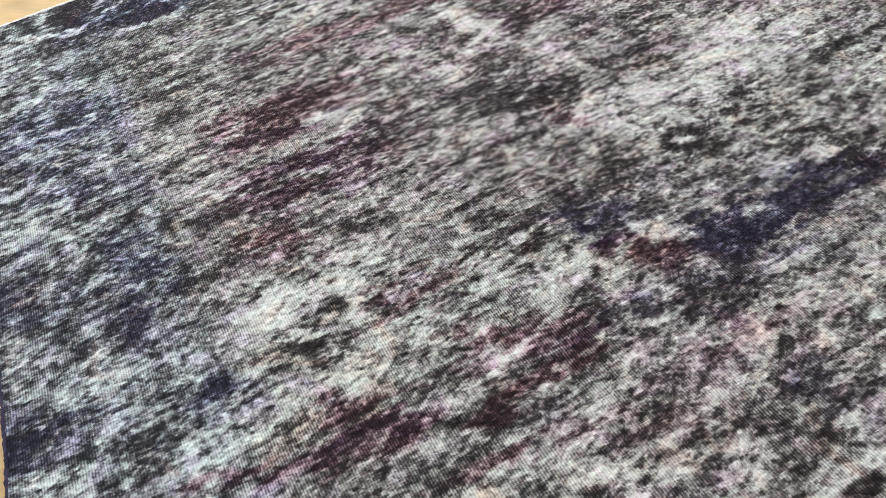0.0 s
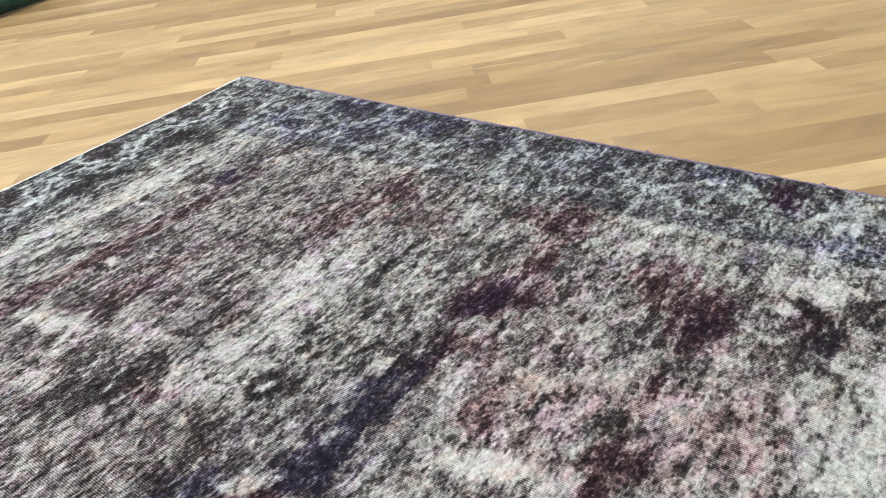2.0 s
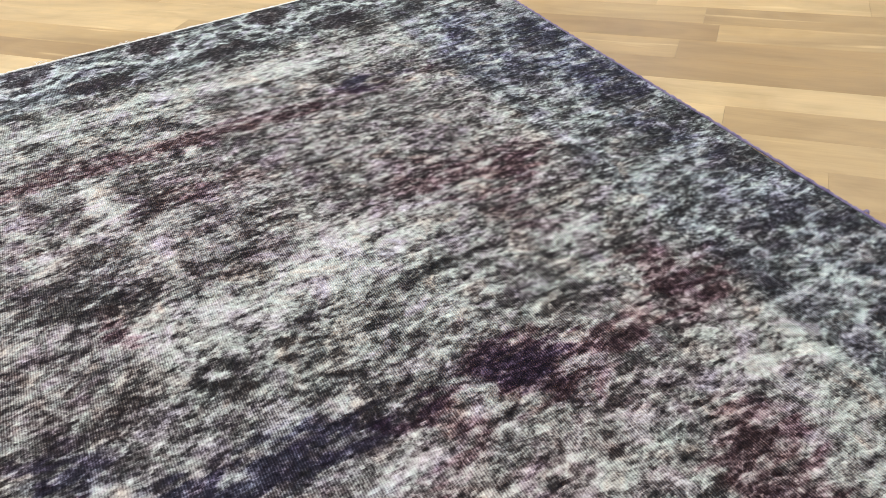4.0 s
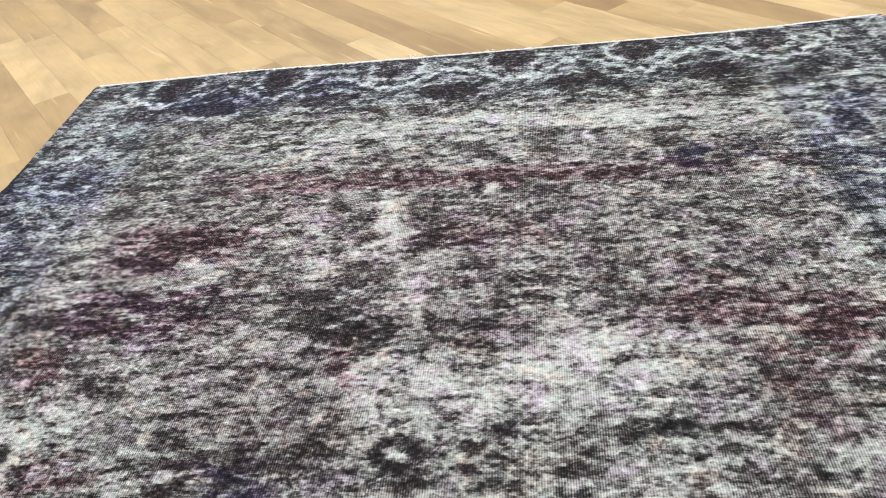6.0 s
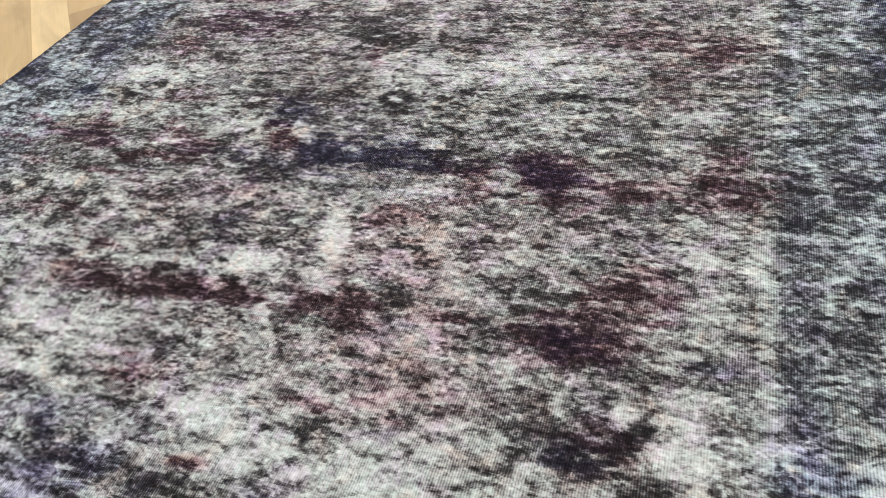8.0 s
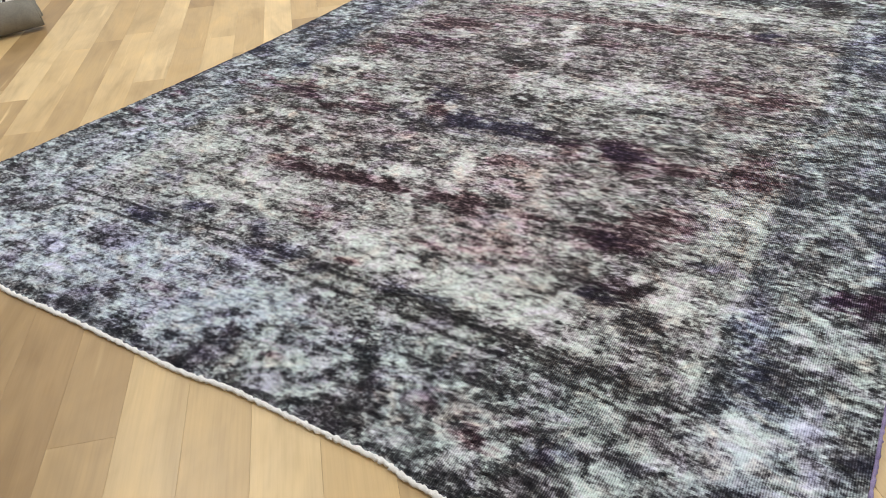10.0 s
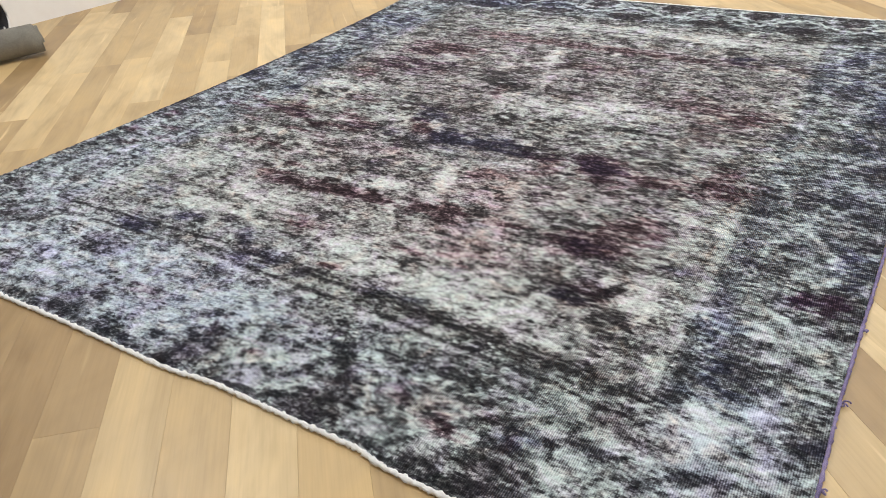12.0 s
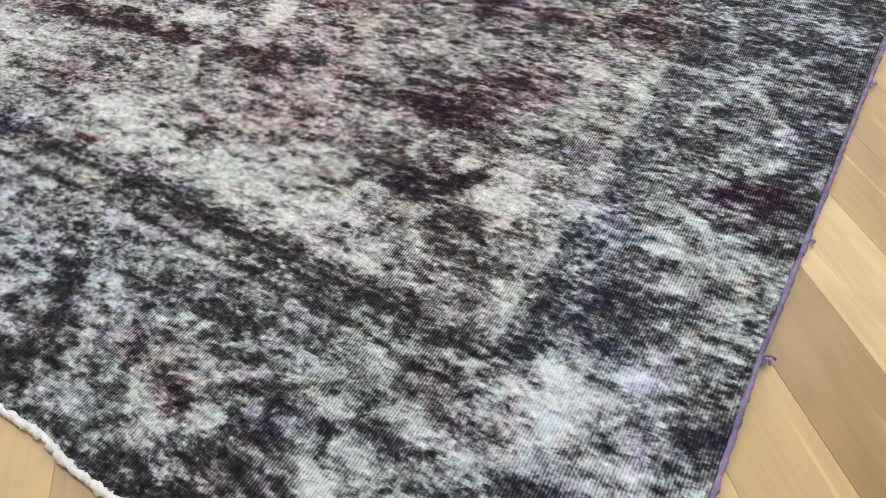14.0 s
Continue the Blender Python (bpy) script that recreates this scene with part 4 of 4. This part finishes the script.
rolled_rug("rolled_rug", (-3.29, -0.80, 0.092), (-3.045, -0.165, 0.092), 0.098, 2.4, 0.012, BACKING, "grey-beige rug rolled backing out on the oak floor", 2, BACKING)
rolled_rug("rolled_rug", (-3.53, -1.48, 0.078), (-3.315, -0.88, 0.078), 0.085, 2.2, 0.012, BACKING, "shorter grey-beige rug roll in line with another", 4, CHARCOAL)
rolled_rug("rolled_rug", (-3.73, -0.36, 0.134), (-3.47, -0.13, 0.158), 0.145, 2.3, 0.014, SAND, "sand-coloured loosely rolled rug with dark inner face and white bound edge", 5, None, 0.98, CHARCOAL)
rolled_rug("rolled_rug", (-3.75, -1.34, 0.118), (-3.70, -0.54, 0.118), 0.128, 2.0, 0.012, SAND, "sand-coloured rug roll lying along the white wall", 6)
rolled_rug("rolled_rug", (-3.74, -1.25, 0.295), (-3.66, -0.44, 0.295), 0.062, 2.2, 0.010, CHARCOAL, "small charcoal rug roll lying on top of another roll", 8, CHARCOAL)
rolled_rug("rolled_rug", (-3.13, -1.63, 0.064), (-2.885, -0.935, 0.064), 0.070, 2.2, 0.010, CRIMSON, "crimson rug roll on the oak floor", 11, CRIMSON)
rolled_rug("rolled_rug", (-3.25, -1.27, 0.040), (-3.075, -0.765, 0.040), 0.075, 1.6, 0.010, SAGE, "flattened sage green rug roll beside the grey one", 13, COTTON, 0.5)
rolled_rug("rolled_rug", (0.3, 5.40, 0.13), (2.9, 6.12, 0.13), 0.14, 2.5, 0.012, TEAL, "deep teal rug roll on the floor", 17, TEAL)


# ---- oak boards ----
TURN = radians(-48.3)
ALONG_B = Vector((math.cos(TURN), math.sin(TURN), 0))
ACROSS_B = Vector((-math.sin(TURN), math.cos(TURN), 0))
BOARD_W, GAP, FIRST = 0.154, 0.0004, -1.238
LENGTHS = (0.75, 1.05, 1.35, 1.65, 2.1)
floor = new("floor")
tagged(floor, "pale oiled oak plank floor laid askew to the rug", "floor", kind="structure")
bm = bmesh.new()
slab(bm, [room(ROOM_S - 0.15, -0.15), room(ROOM_N + 0.15, -0.15), room(ROOM_N + 0.15, ROOM_W + 0.15), room(ROOM_S - 0.15, ROOM_W + 0.15)], -0.06, -0.016)
part("subfloor", bm, CHARCOAL, floor, "dark bed under the boards")


def board_shape(length):
    """Corners and faces of one board with eased edges, its top at height 0, and its grain coordinates."""
    hl, hw, e = length / 2 - GAP / 2, BOARD_W / 2 - GAP / 2, 0.0005
    verts = []
    for z, k in ((-0.015, 0.0), (-e * 0.8, 0.0), (0.0, e)):
        verts += [(-hl + k, -hw + k, z), (hl - k, -hw + k, z), (hl - k, hw - k, z), (-hl + k, hw - k, z)]
    faces = [(8, 9, 10, 11)]
    for ring in (0, 4):
        faces += [(ring + i, ring + (i + 1) % 4, ring + 4 + (i + 1) % 4, ring + 4 + i) for i in range(4)]
    return verts, faces


def board_mesh(name, pieces):
    """One mesh of boards; a piece is a length, a centre and a slip of the grain."""
    verts, faces, grain = [], [], []
    for length, centre, slip in pieces:
        vs, fs = board_shape(length)
        base = len(verts)
        for x, y, z in vs:
            verts.append(tuple(centre + ALONG_B * x + ACROSS_B * y + Vector((0, 0, z))) if centre else (x, y, z))
        for f in fs:
            faces.append([base + i for i in f])
            grain += [(vs[i][0] + slip, vs[i][1]) for i in f]
    data = bpy.data.meshes.new(name)
    data.from_pydata(verts, [], faces)
    layer = data.uv_layers.new(name="grain")
    layer.data.foreach_set("uv", np.array(grain, dtype=np.float32).ravel())
    data.materials.append(OAK)
    return data


shapes = {length: board_mesh("plank", [(length, None, 0.0)]) for length in LENGTHS}
boards = []
r = random.Random(19)
for k in range(-52, 62):
    across = FIRST + (k + 0.5) * BOARD_W
    s = -9.5 + r.uniform(0, 2)
    # each row of boards ends under the walls
    low, high = -9.5, 9.5
    for way, least, most in ((ALONG, ROOM_S - 0.08, ROOM_N + 0.08), (INTO, -0.08, ROOM_W + 0.08)):
        start, pace = (ACROSS_B * across - WEST).dot(way), ALONG_B.dot(way)
        a, b = sorted(((least - start) / pace, (most - start) / pace))
        low, high = max(low, a), min(high, b)
    while s < 9.5:
        length = r.choice(LENGTHS)
        s0, s1 = max(s, low), min(s + length, high)
        s += length
        if s1 - s0 < 0.05:
            continue
        if s1 - s0 < length - 1e-6:
            length = round(s1 - s0, 4)
        centre = ACROSS_B * across + ALONG_B * ((s0 + s1) / 2)
        ends = [centre + ALONG_B * (f * length / 2) + ACROSS_B * (g * BOARD_W / 2) for f in (-1, 0, 1) for g in (-1, 1)]
        if all(-1.48 < e.x < 1.38 and -1.74 < e.y < 1.9 for e in ends):
            continue
        boards.append((max(abs(centre.x + 0.3), abs(centre.y) * 0.85), length, centre))
boards.sort(key=lambda b: b[0])
for _, length, centre in boards[:300]:
    if length not in shapes:
        shapes[length] = board_mesh("plank", [(length, None, 0.0)])
    ob = new("plank", shapes[length])
    ob.matrix_world = Matrix.Translation(centre) @ Matrix.Rotation(TURN, 4, "Z")
    ob.parent = floor
rest = new("plank_rest", board_mesh("plank_rest", [(length, centre, r.uniform(0, 9)) for _, length, centre in boards[300:]]))
rest.parent = floor
tagged(rest, "more pale oak boards", kind="stuff")
